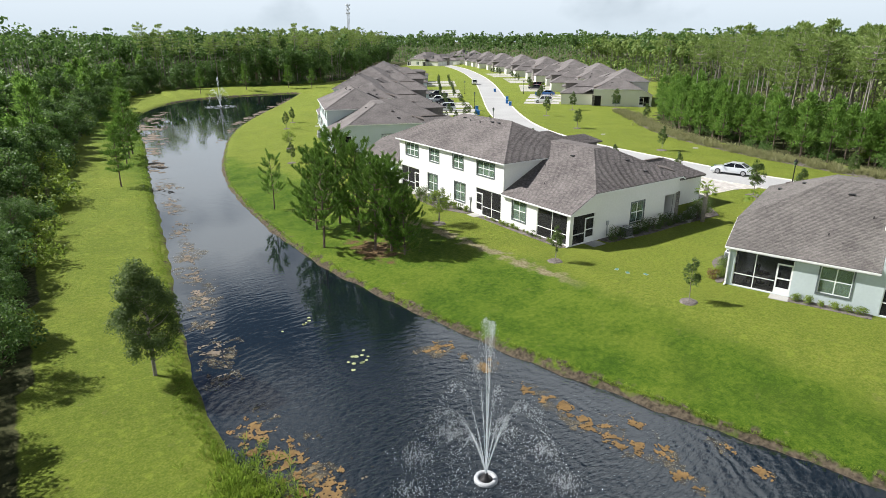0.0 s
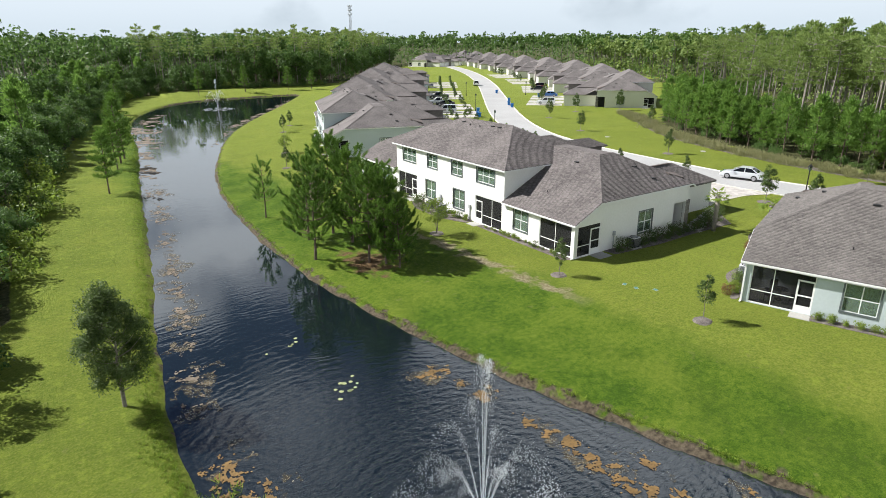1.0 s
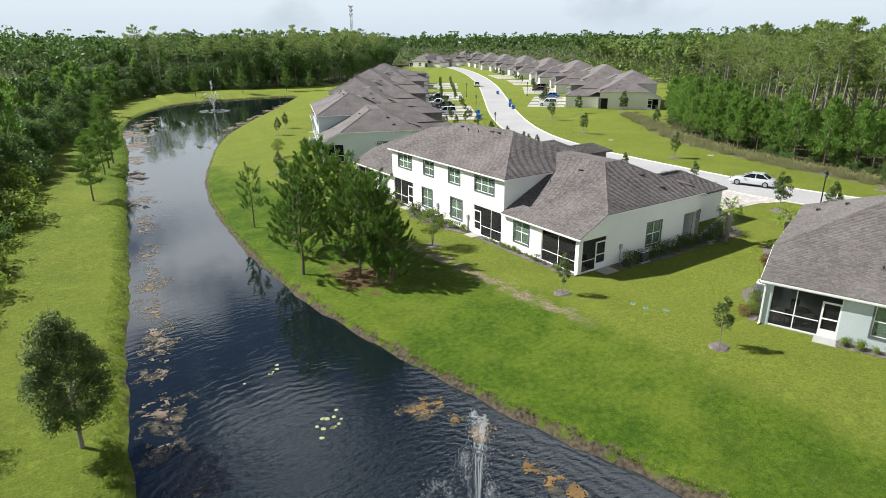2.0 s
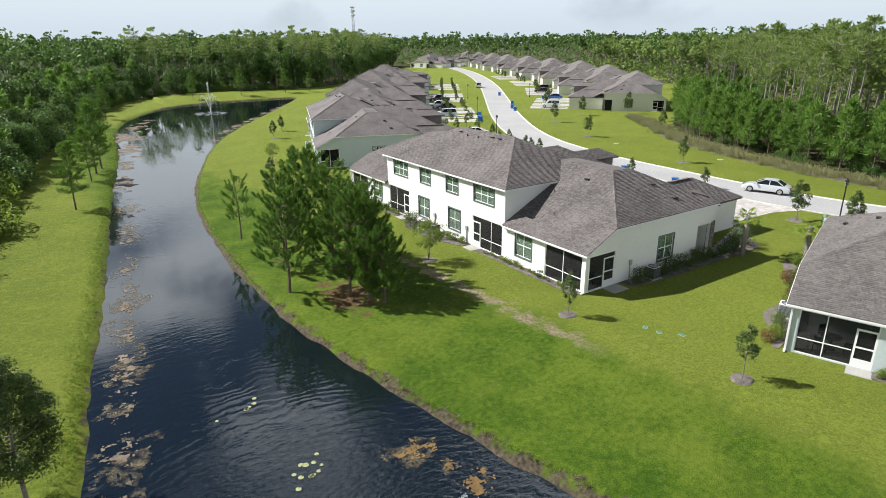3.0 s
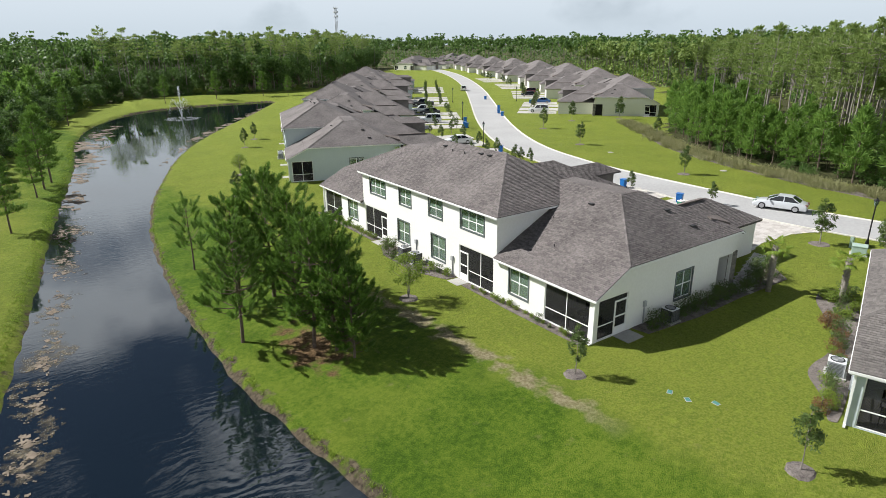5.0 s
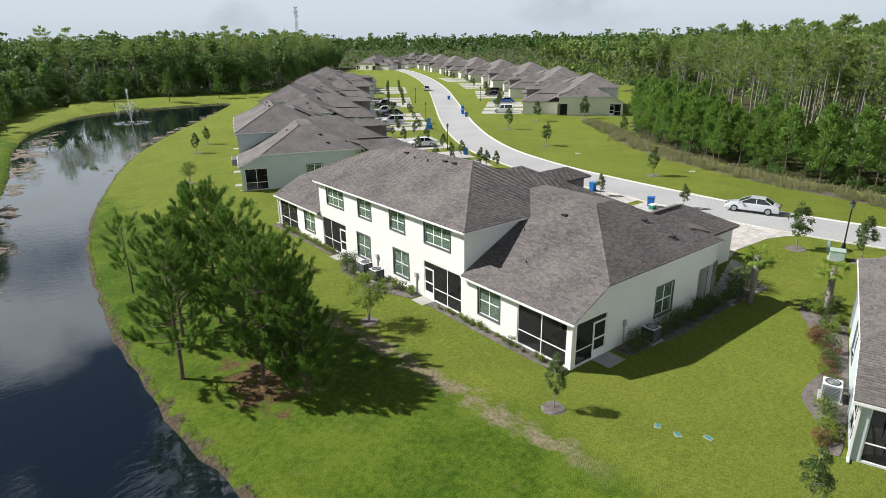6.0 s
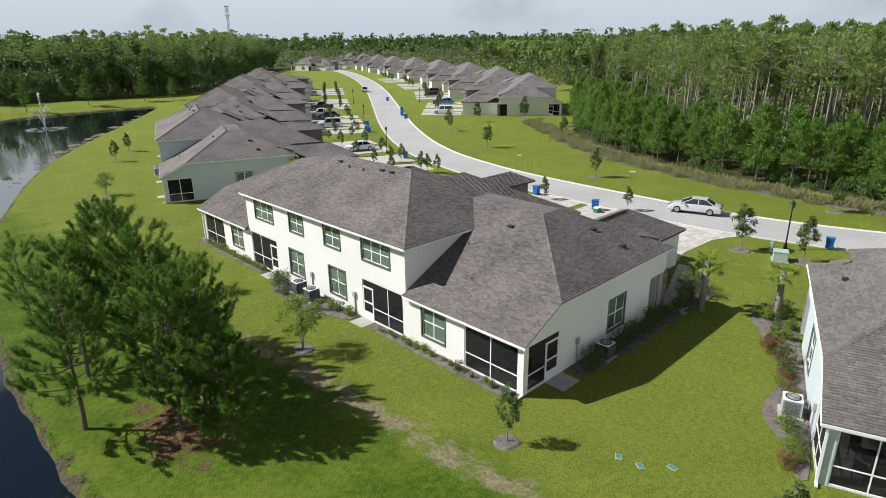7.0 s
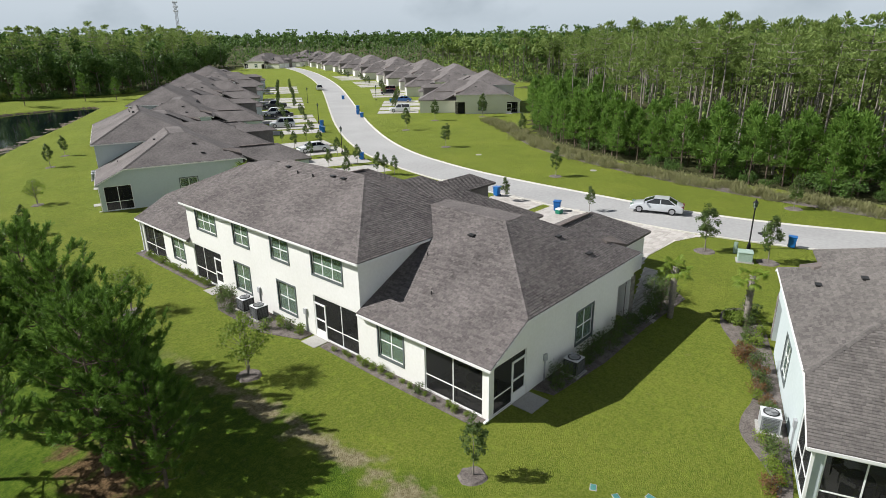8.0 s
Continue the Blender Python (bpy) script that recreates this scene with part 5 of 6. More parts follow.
def paved(poly, z, label, w=0.42, seed=1, apart=False):
    """A drive of pavers: base sheet with separate stones on it."""
    rng = random.Random(seed)
    base = flat("driveway", poly, z, M["kerb"], label, "driveway")
    shapes = {}
    xs, ys = [p[0] for p in poly], [p[1] for p in poly]
    verts, faces = [], []
    y, row = min(ys), 0
    while y < max(ys):
        x = min(xs) - (row % 2) * w * 0.7
        while x < max(xs):
            L = w * rng.choice((0.8, 1.2, 1.6))
            if apart and in_poly(x + L / 2, y + w / 2, poly):
                if L not in shapes:
                    v = [(-L / 2 + 0.012, -w / 2 + 0.012, 0), (L / 2 - 0.012, -w / 2 + 0.012, 0), (L / 2 - 0.012, w / 2 - 0.012, 0), (-L / 2 + 0.012, w / 2 - 0.012, 0)]
                    v += [(p[0] * 0.96, p[1] * 0.95, 0.014) for p in v]
                    shapes[L] = raw("paver", (v, [(4, 5, 6, 7)] + [(i, (i + 1) % 4, 4 + (i + 1) % 4, 4 + i) for i in range(4)]), M["paver_piece"])
                ob = new("paver", shapes[L])
                ob.parent = base
                ob.location = (x + L / 2, y + w / 2, z + 0.003 * rng.random())
            elif in_poly(x + L / 2, y + w / 2, poly):
                h = z + 0.008 + 0.008 * rng.random()
                o = len(verts)
                verts += [(x + 0.012, y + 0.012, z), (x + L - 0.012, y + 0.012, z), (x + L - 0.012, y + w - 0.012, z), (x + 0.012, y + w - 0.012, z)]
                verts += [(x + 0.022, y + 0.022, h), (x + L - 0.022, y + 0.022, h), (x + L - 0.022, y + w - 0.022, h), (x + 0.022, y + w - 0.022, h)]
                faces += [(o + 4, o + 5, o + 6, o + 7)] + [(o + i, o + (i + 1) % 4, o + 4 + (i + 1) % 4, o + 4 + i) for i in range(4)]
            x += L
        y += w
        row += 1
    if faces:
        tagged(link_mesh("pavers", verts, faces, M["paver"], base), kind="stuff")


paved([(22.4, 3.2), (24.8, 3.6), (29.4, 3.4), (32.2, 2.2), (31.9, 9.4), (22.4, 8.4)], 0.03, "pale paver driveway from a garage to the street", 0.46, 2, True)
paved([(20.8, 11.2), (32.4, 11.2), (32.8, 17.0), (20.8, 17.0)], 0.03, "pale paver driveway between garages", seed=3)
paved([(20.8, 18.0), (33.0, 18.0), (33.5, 24.0), (20.8, 23.8)], 0.03, "pale paver driveway between garages", seed=4)
paved([(22.4, 26.6), (33.9, 27.6), (34.6, 33.4), (22.4, 31.8)], 0.03, "pale paver driveway from a garage to the street", seed=5)
paved([(13.9, -1.5), (22.2, 1.8), (22.2, 2.8), (14.3, 0.2)], 0.028, "paver path to the front entry", 0.3, 6)


def along_house(m, pts, z=0.0, flip=False):
    out = []
    for x, y in pts:
        p = m @ Vector((x, -y if flip else y, 0))
        out.append((p.x, p.y))
    return out


H2, H3 = pose(2.3, 50.0, 0, 0, 0, -20), pose(3.2, -11.6, 0, 0, 0, 18.5)
LEFT_ROW = [H2, pose(20, 90, 0, 0, 0, -32), pose(43, 128, 0, 0, 0, -34), pose(67.5, 165, 0, 0, 0, -34)]
for i, hm in enumerate(LEFT_ROW):
    for x0, a, b in ((22.3, 3.2, 8.2), (17.9, 9.9, 15.9), (17.9, 19.0, 25.0), (22.3, 26.7, 31.7)):
        flat("driveway", along_house(hm, [(x0, a), (32.6, a), (32.6, b), (x0, b)]), 0.018 + 0.001 * i, M["drive"], "pale concrete driveway in front of a garage", "driveway")
RIGHT_ROW = [pose(x, y, 0, 0, 0, a) for x, y, a in ((94, 64, 134), (122, 96, 140), (147, 130, 146), (168, 166, 150))]
for i, hm in enumerate(RIGHT_ROW):
    for x0, a, b in ((22.3, 3.2, 8.2), (17.9, 9.9, 15.9), (17.9, 19.0, 25.0), (22.3, 26.7, 31.7)):
        flat("driveway", along_house(hm, [(x0, a), (31.5, a), (31.5, b), (x0, b)], flip=True), 0.024 + 0.001 * i, M["drive"], "pale concrete driveway in front of a garage", "driveway")


def bed(poly, label, seed, chips=260):
    rng = random.Random(seed)
    b = flat("mulch_bed", poly, 0.035, M["mulch"], label, "mulch bed", thick=0.08)
    xs, ys = [p[0] for p in poly], [p[1] for p in poly]
    bm = bmesh.new()
    for _ in range(chips):
        x, y = rng.uniform(min(xs), max(xs)), rng.uniform(min(ys), max(ys))
        if in_poly(x, y, poly):
            s = rng.uniform(0.02, 0.05)
            v = [bm.verts.new((x + s * dx * rng.uniform(0.6, 1.4), y + s * dy * rng.uniform(0.6, 1.4), 0.03 + s * dz * rng.uniform(0.6, 1.2))) for dx, dy, dz in ((1, 0, 0), (-1, 0, 0), (0, 1, 0), (0, -1, 0), (0, 0, 1))]
            for f in ((0, 2, 4), (2, 1, 4), (1, 3, 4), (3, 0, 4)):
                bm.faces.new([v[i] for i in f])
    if bm.faces:
        tagged(part("bark_chips", bm, M["mulch"], b), kind="stuff")
    else:
        bm.free()


bed([(-0.75, 0.3), (-0.02, 0.0), (-0.02, 11.2), (-0.7, 11.2), (-0.8, 6.0)], "narrow mulch bed along a white wall", 1)
bed([(-0.9, 12.7), (-0.02, 12.7), (-0.02, 22.1), (-0.9, 22.1), (-1.9, 20.0), (-2.0, 15.5)], "mulch bed with shrubs round two air conditioners", 2, 500)
bed([(-0.8, 23.8), (-0.02, 23.8), (-0.02, 35.0), (-0.8, 35.0)], "narrow mulch bed along a white wall", 3)
bed([(3.4, -0.02), (3.6, -1.1), (8.0, -1.5), (13.0, -1.4), (18.5, -1.6), (20.5, 0.6), (20.0, 1.4), (12.2, -0.02)], "shaded mulch bed with dark shrubs beside the house", 4, 700)
bed(along_house(H3, smoothed([(0.1, -0.02), (-0.2, -0.7), (1.2, -0.75), (2.6, -1.3), (4.0, -1.95), (5.4, -1.75), (6.8, -1.2), (9.0, -1.05), (11.0, -1.4), (12.9, -2.1), (15.0, -2.7), (17.2, -2.4), (17.6, -0.9), (14.5, -0.02)]), flip=True), "curved mulch bed with shrubs and palm beside the house", 5, 900)
bed(along_house(H3, [(-0.8, 3.9), (-0.02, 3.9), (-0.02, 8.4), (-0.8, 8.4)], flip=True), "narrow mulch bed below a window", 6)

# shrubs in the beds
rb = random.Random(12)
for y in [0.9 + 0.62 * i for i in range(16)]:
    BUSH[1 if rb.random() < 0.7 else 0].plant(-0.38 + rb.uniform(-0.12, 0.12), y + rb.uniform(-0.15, 0.15), 0.03, rb.uniform(0.38, 0.75), rb.uniform(0, 360), "bed shrubs")
for y in [24.2 + 0.75 * i for i in range(13)]:
    BUSH[1].plant(-0.4, y, 0.03, rb.uniform(0.6, 0.95), rb.uniform(0, 360), "bed shrubs")
for x, y, k, s in ((-1.1, 20.9, 2, 1.0), (-0.8, 20.0, 2, 1.15), (-1.5, 19.9, 2, 0.9), (-0.6, 21.6, 0, 1.1), (-0.6, 14.9, 1, 1.1), (-0.5, 14.2, 0, 0.9), (-1.4, 15.3, 0, 1.0), (-0.45, 13.3, 1, 1.0), (-1.7, 17.6, 1, 0.9), (-1.6, 18.9, 0, 0.9)):
    BUSH[k].plant(x, y, 0.03, s, rb.uniform(0, 360), "bed shrubs")
for i in range(22):
    x = 4.2 + 0.5 * i
    if not 5.4 < x < 6.6:
        BUSH[2 if i % 3 else 0].plant(x, -0.75 + rb.uniform(-0.25, 0.2), 0.03, rb.uniform(0.75, 1.05), rb.uniform(0, 360), "side hedge", "dark green hedge shrub in the shade of the house")
for x, y, s in ((14.6, -0.8, 1.2), (16.0, -1.0, 1.4), (17.3, -0.7, 1.5), (18.6, -0.2, 1.3), (17.9, 0.4, 1.1), (15.3, -1.3, 1.0)):
    BUSH[2].plant(x, y, 0.03, s, rb.uniform(0, 360), "side hedge")
for i in range(34):
    x = 0.5 + i * 0.5
    p = H3 @ Vector((x, rb.uniform(0.5, 1.2 + 0.5 * (x > 10)), 0))
    if abs(x - 4.6) > 0.8:
        BUSH[rb.choice((0, 1, 3, 2, 0))].plant(p.x, p.y, 0.03, rb.uniform(0.7, 1.15), rb.uniform(0, 360), "side bed shrubs")
for y in [4.3 + 0.7 * i for i in range(6)]:
    p = H3 @ Vector((-0.4, -y, 0))
    BUSH[1].plant(p.x, p.y, 0.03, rb.uniform(0.6, 0.9), 40 * y, "bed shrubs")
for x, y in ((30.9, 21.7), (33.0, 13.2), (32.0, 41.0), (32.4, 39.6), (33.2, 49.9)):
    STREET[0].plant(x, y, 0, 0.62, 40 * y, "kerbside trees", "small dense dark shrub beside the street")
for i, hm in enumerate(LEFT_ROW):
    for y in (2.0, 9.0, 17.4, 26.0, 33.5):
        for x in (26.2, 30.2):
            p = hm @ Vector((x, y, 0))
            STREET[i % 2].plant(p.x, p.y, 0, rb.uniform(0.45, 0.75), rb.uniform(0, 360), "trees along the drives", "narrow columnar tree between two driveways")
for i, hm in enumerate(RIGHT_ROW):
    for y in (9.0, 17.4, 26.0, 33.5):
        p = hm @ Vector((28.0, -y, 0))
        STREET[i % 2].plant(p.x, p.y, 0, rb.uniform(0.7, 1.0), rb.uniform(0, 360), "trees along the drives", "narrow columnar tree between two driveways")


# ---- palms ----
def palm(x, y, h, seed):
    r = np.random.RandomState(seed)
    root = empty("palm_tree", "small sabal palm with a rough trunk in a mulch bed", "palm", "palms", m=pose(x, y, 0.03))
    pts = [(0, 0, -0.2), (0.03, 0, h * 0.3), (0.08, 0.03, h * 0.6), (0.1, 0.05, h)]
    link_mesh("trunk", *tube(pts, [0.19, 0.16, 0.17, 0.15], 10), M["bark_grey"], root, True)
    boots = []
    for i in range(46):
        z = h * (0.25 + 0.72 * i / 46)
        a = i * 2.4
        b = Vector((0.06 + 0.15 * math.cos(a), 0.03 + 0.15 * math.sin(a), z))
        boots.append(tube([b, b + Vector((0.09 * math.cos(a), 0.09 * math.sin(a), 0.14))], [0.045, 0.02], 4))
    tagged(link_mesh("bark_cover", *merge(*boots), M["bark_grey"], root), kind="stuff")
    for i in range(15):
        a, up = i * 2.39996, r.uniform(-0.25, 1.25)
        d = Vector((math.cos(a) * math.cos(up), math.sin(a) * math.cos(up), math.sin(up)))
        base = Vector((0.1, 0.05, h))
        pts = [base + d * 0.62 * s + Vector((0, 0, -0.22 * s * s)) for s in (0, 0.5, 1.0)]
        v, f = tube(pts, [0.018, 0.014, 0.012], 4)
        v, f = list(v), list(f)
        tip, side = pts[-1], d.cross(Vector((0, 0, 1))).normalized()
        for k in range(17):
            q = (k - 8) / 8 * 1.35
            w = (d * math.cos(q) + side * math.sin(q)).normalized()
            L = 0.62 * (1 - 0.25 * abs(q))
            n = Vector((0, 0, 1)).cross(w).normalized() * 0.03
            o = len(v)
            v += [tip - n * 0.4, tip + w * L * 0.6 + n + Vector((0, 0, -0.04)), tip + w * L + Vector((0, 0, -0.18 - 0.1 * abs(q))), tip + w * L * 0.6 - n + Vector((0, 0, -0.04))]
            f.append((o, o + 1, o + 2, o + 3))
        link_mesh("frond", v, f, M["weed"], root)


palm(15.3, -1.9, 3.2, 1)
palm(17.2, -5.6, 3.0, 2)
p_ = H2 @ Vector((13.5, -1.5, 0))
palm(p_.x, p_.y, 3.4, 3)
p_ = H3 @ Vector((15.5, 1.6, 0))
for i in range(7):
    BUSH[1].plant(p_.x + rb.uniform(-0.9, 0.9), p_.y + rb.uniform(-0.6, 0.8), 0.03, 1.1, 50 * i, "side bed shrubs", "bright yellow-green leafy plant at a palm's foot")


# ---- air conditioners ----
def air_conditioner(m, pale=True):
    root = empty("air_conditioner", "grey outdoor air conditioner on a concrete pad" if not pale else "pale grey outdoor air conditioner on a concrete pad", "air conditioner", "air conditioners", m=m)
    part("pad", boxes(((-0.5, -0.5, -0.05), (0.5, 0.5, 0.07))), M["slab"], root)
    part("cabinet", bevelled((-0.38, -0.38, 0.07), (0.38, 0.38, 0.83), 0.05, 2), M["metal"] if pale else M["black"], root)
    part("top_plate", bevelled((-0.40, -0.40, 0.815), (0.40, 0.40, 0.861), 0.02, 1), M["pale_metal"], root, "pale grey metal top")
    for sx in (-1, 1):
        for sy in (-1, 1):
            part("corner_post", boxes(((sx * 0.36, sy * 0.36, 0.08), (sx * 0.392, sy * 0.392, 0.82))), M["pale_metal"] if pale else M["dark_metal"], root)
    for i in range(9):
        z = 0.16 + i * 0.07
        part("louvre", boxes(((-0.395, -0.3, z), (-0.375, 0.3, z + 0.035)), ((-0.3, -0.395, z), (0.3, -0.375, z + 0.035))), M["dark_metal"], root)
    top = link_mesh("fan_grille", *lathe([(0.32, 0.862), (0.32, 0.89), (0.29, 0.89), (0.29, 0.868)], 20), M["black"], root)
    for i in range(6):
        rr = 0.05 + i * 0.042
        link_mesh("wire_ring", *lathe([(rr, 0.875), (rr, 0.89), (rr - 0.012, 0.89), (rr - 0.012, 0.875)], 16), M["metal"], root)


air_conditioner(pose(-0.75, 18.6, 0.03), False)
air_conditioner(pose(-0.85, 16.9, 0.03), False)
air_conditioner(pose(6.0, -0.75, 0.03), False)
air_conditioner(H3 @ pose(4.6, 0.75, 0.03))
p_ = H2 @ Vector((-0.8, 17, 0))
air_conditioner(pose(p_.x, p_.y, 0.03, 0, 0, -20))
p_ = H2 @ Vector((-0.8, 18.6, 0))
air_conditioner(pose(p_.x, p_.y, 0.03, 0, 0, -20))
for m in (pose(-0.03, 13.2, 0), pose(-0.03, 18.0, 0), pose(4.4, -0.03, 0, 0, 0, 90), H3 @ pose(3.4, 0.03, 0, 0, 0, -90)):
    root = empty("meter_box", "small grey electric box with a conduit on the wall", "meter box", "meter boxes", m=m)
    part("box", bevelled((-0.1, -0.12, 1.15), (0.03, 0.12, 1.5), 0.015), M["metal"], root)
    part("conduit", boxes(((-0.05, -0.02, 0), (0.02, 0.02, 1.15))), M["metal"], root)


# ---- porch furniture ----
def porch_set(m):
    t = empty("patio_table", "dark round metal patio table on a screened porch", "table", m=m)
    link_mesh("tabletop", *lathe([(0.48, 0.70), (0.5, 0.72), (0.48, 0.74)], 20), M["black"], t)
    link_mesh("pedestal", *lathe([(0.28, 0.0), (0.26, 0.04), (0.05, 0.08), (0.04, 0.70)], 12), M["black"], t)
    for k in range(3):
        a = 0.5 + 2.09 * k
        c = empty("patio_chair", "dark metal patio chair on a screened porch", "chair", "patio chairs", m=m @ pose(0.85 * math.cos(a), 0.85 * math.sin(a), 0, 0, 0, math.degrees(a)))
        part("seat", bevelled((-0.24, -0.24, 0.42), (0.24, 0.24, 0.47), 0.02), M["black"], c)
        part("backrest", bevelled((0.2, -0.24, 0.5), (0.25, 0.24, 0.95), 0.02), M["black"], c)
        for sx in (-0.21, 0.21):
            for sy in (-0.21, 0.21):
                part("leg", boxes(((sx - 0.02, sy - 0.02, 0), (sx + 0.02, sy + 0.02, 0.42))), M["black"], c)


porch_set(pose(1.5, 1.9, 0.05))
porch_set(H3 @ pose(1.5, -1.9, 0.05))
porch_set(pose(1.6, 10.2, 0.05))


# ---- bins, lamp, transformer, valve lids ----
def bin_(x, y, turn, mat="blue_bin", s=1.0):
    root = empty("wheelie_bin", "blue plastic wheelie bin at the kerb" if mat == "blue_bin" else "dark wheelie bin at the kerb", "bin", "wheelie bins", m=pose(x, y, 0.03, 0, 0, turn) @ Matrix.Scale(s, 4))
    bm = boxes(((-0.24, -0.27, 0.08), (0.24, 0.27, 0.98)))
    for v in bm.verts:
        if v.co.z > 0.5:
            v.co.x *= 1.22
            v.co.y *= 1.2
    bmesh.ops.bevel(bm, geom=bm.edges[:], offset=0.03, segments=2, affect="EDGES")
    part("body", bm, M[mat], root)
    part("lid", bevelled((-0.33, -0.36, 0.98), (0.36, 0.36, 1.05), 0.03), M[mat], root)
    part("handle", boxes(((0.30, -0.22, 0.90), (0.38, 0.22, 0.94))), M["black"], root)
    for sy in (-0.3, 0.3):
        w = link_mesh("wheel", *lathe([(0.11, -0.03), (0.12, 0), (0.11, 0.03)], 14), M["tyre"], root)
        w.matrix_local = pose(0.24, sy, 0.12, 90)


for x, y, t, s in ((33.6, -4.2, 10, 0.9), (31.0, 15.6, 20, 1.0), (32.0, 23.6, 0, 1.0), (36.4, 50.4, 30, 1.0), (49.0, 75.4, 30, 1.0), (50.0, 77.3, 30, 1.0), (54.6, 83.2, 30, 1), (67.6, 86.3, 30, 1.0), (70.4, 90.8, 30, 1.0), (76.5, 98, 30, 1.0), (91.3, 121.5, 30, 1), (93, 104.0, 30, 1.0)):
    bin_(x, y, t, "blue_bin", s)
bag = empty("storage_tub", "green and white garden tub standing on the drive", "tub", m=pose(30.4, 15.0, 0.04))
part("tub", bevelled((-0.3, -0.25, 0), (0.3, 0.25, 0.4), 0.05), M["green_bin"], bag)
part("lid", bevelled((-0.32, -0.27, 0.4), (0.32, 0.27, 0.5), 0.04), M["trim"], bag)


def street_lamp(x, y, h=3.95):
    root = empty("street_lamp", "black post lamp with a lantern head beside the street", "street lamp", "street lamps", m=pose(x, y, 0))
    link_mesh("post", *lathe([(0.16, 0), (0.15, 0.25), (0.10, 0.4), (0.06, 0.6), (0.05, h - 0.75), (0.08, h - 0.7), (0.05, h - 0.62)], 12), M["black"], root, True)
    link_mesh("lantern", *lathe([(0.07, h - 0.62), (0.13, h - 0.55), (0.18, h - 0.2)], 6), M["glass"], root)
    link_mesh("lantern_cap", *lathe([(0.22, h - 0.2), (0.20, h - 0.15), (0.06, h - 0.02), (0.02, h + 0.1)], 6), M["black"], root)
    for k in range(6):
        a = 6.283 * k / 6
        link_mesh("lantern_bar", *tube([(0.13 * math.cos(a), 0.13 * math.sin(a), h - 0.56), (0.185 * math.cos(a), 0.185 * math.sin(a), h - 0.19)], [0.012, 0.012], 4), M["black"], root)


street_lamp(31.3, -1.7)
for x, y in ((37.5, 56), (56, 86), (95, 112), (79, 121)):
    street_lamp(x, y, 4.0)
tr = empty("transformer_box", "pale green utility transformer box on the grass", "utility box", m=pose(28.2, -2.3, 0, 0, 0, 20))
part("pad", boxes(((-0.55, -0.6, -0.05), (0.55, 0.6, 0.08))), M["slab"], tr)
part("cabinet", bevelled((-0.45, -0.5, 0.08), (0.45, 0.5, 0.75), 0.04), M["pale_green"], tr)
part("lid", bevelled((-0.48, -0.53, 0.72), (0.48, 0.53, 0.80), 0.03), M["pale_green"], tr)
pd = empty("utility_pedestal", "slim pale green utility pedestal on the grass", "utility box", m=pose(29.6, -1.2, 0))
part("cabinet", bevelled((-0.13, -0.13, -0.05), (0.13, 0.13, 0.9), 0.03), M["pale_green"], pd)
for i, (x, y) in enumerate([(-0.7, -5.5), (-0.6, -6.4), (0.2, -7.35)]):
    z = ground_at(x, y)
    root = empty("valve_box", "green irrigation valve lid sunk in the lawn", "valve box", "valve boxes", m=pose(x, y, z, 0, 0, 25 + 30 * i) @ Matrix.Scale(0.7, 4))
    part("rim", bevelled((-0.26, -0.19, -0.08), (0.26, 0.19, 0.02), 0.02), M["slab"], root)
    part("lid", bevelled((-0.22, -0.15, -0.02), (0.22, 0.15, 0.035), 0.015), M["teal"], root)
for x, y in ((41.5, 5.0), (49.5, 40.0), (50.0, 22.0)):
    root = empty("manhole_cover", "flat round concrete drain cover", "drain cover", m=pose(x if x > 45 else 36.0, y if x > 45 else -1.5, 0.022))
    link_mesh("cover", *lathe([(0.42, -0.05), (0.42, 0.02), (0.38, 0.03)], 18), M["slab"] if x > 45 else M["black"], root)


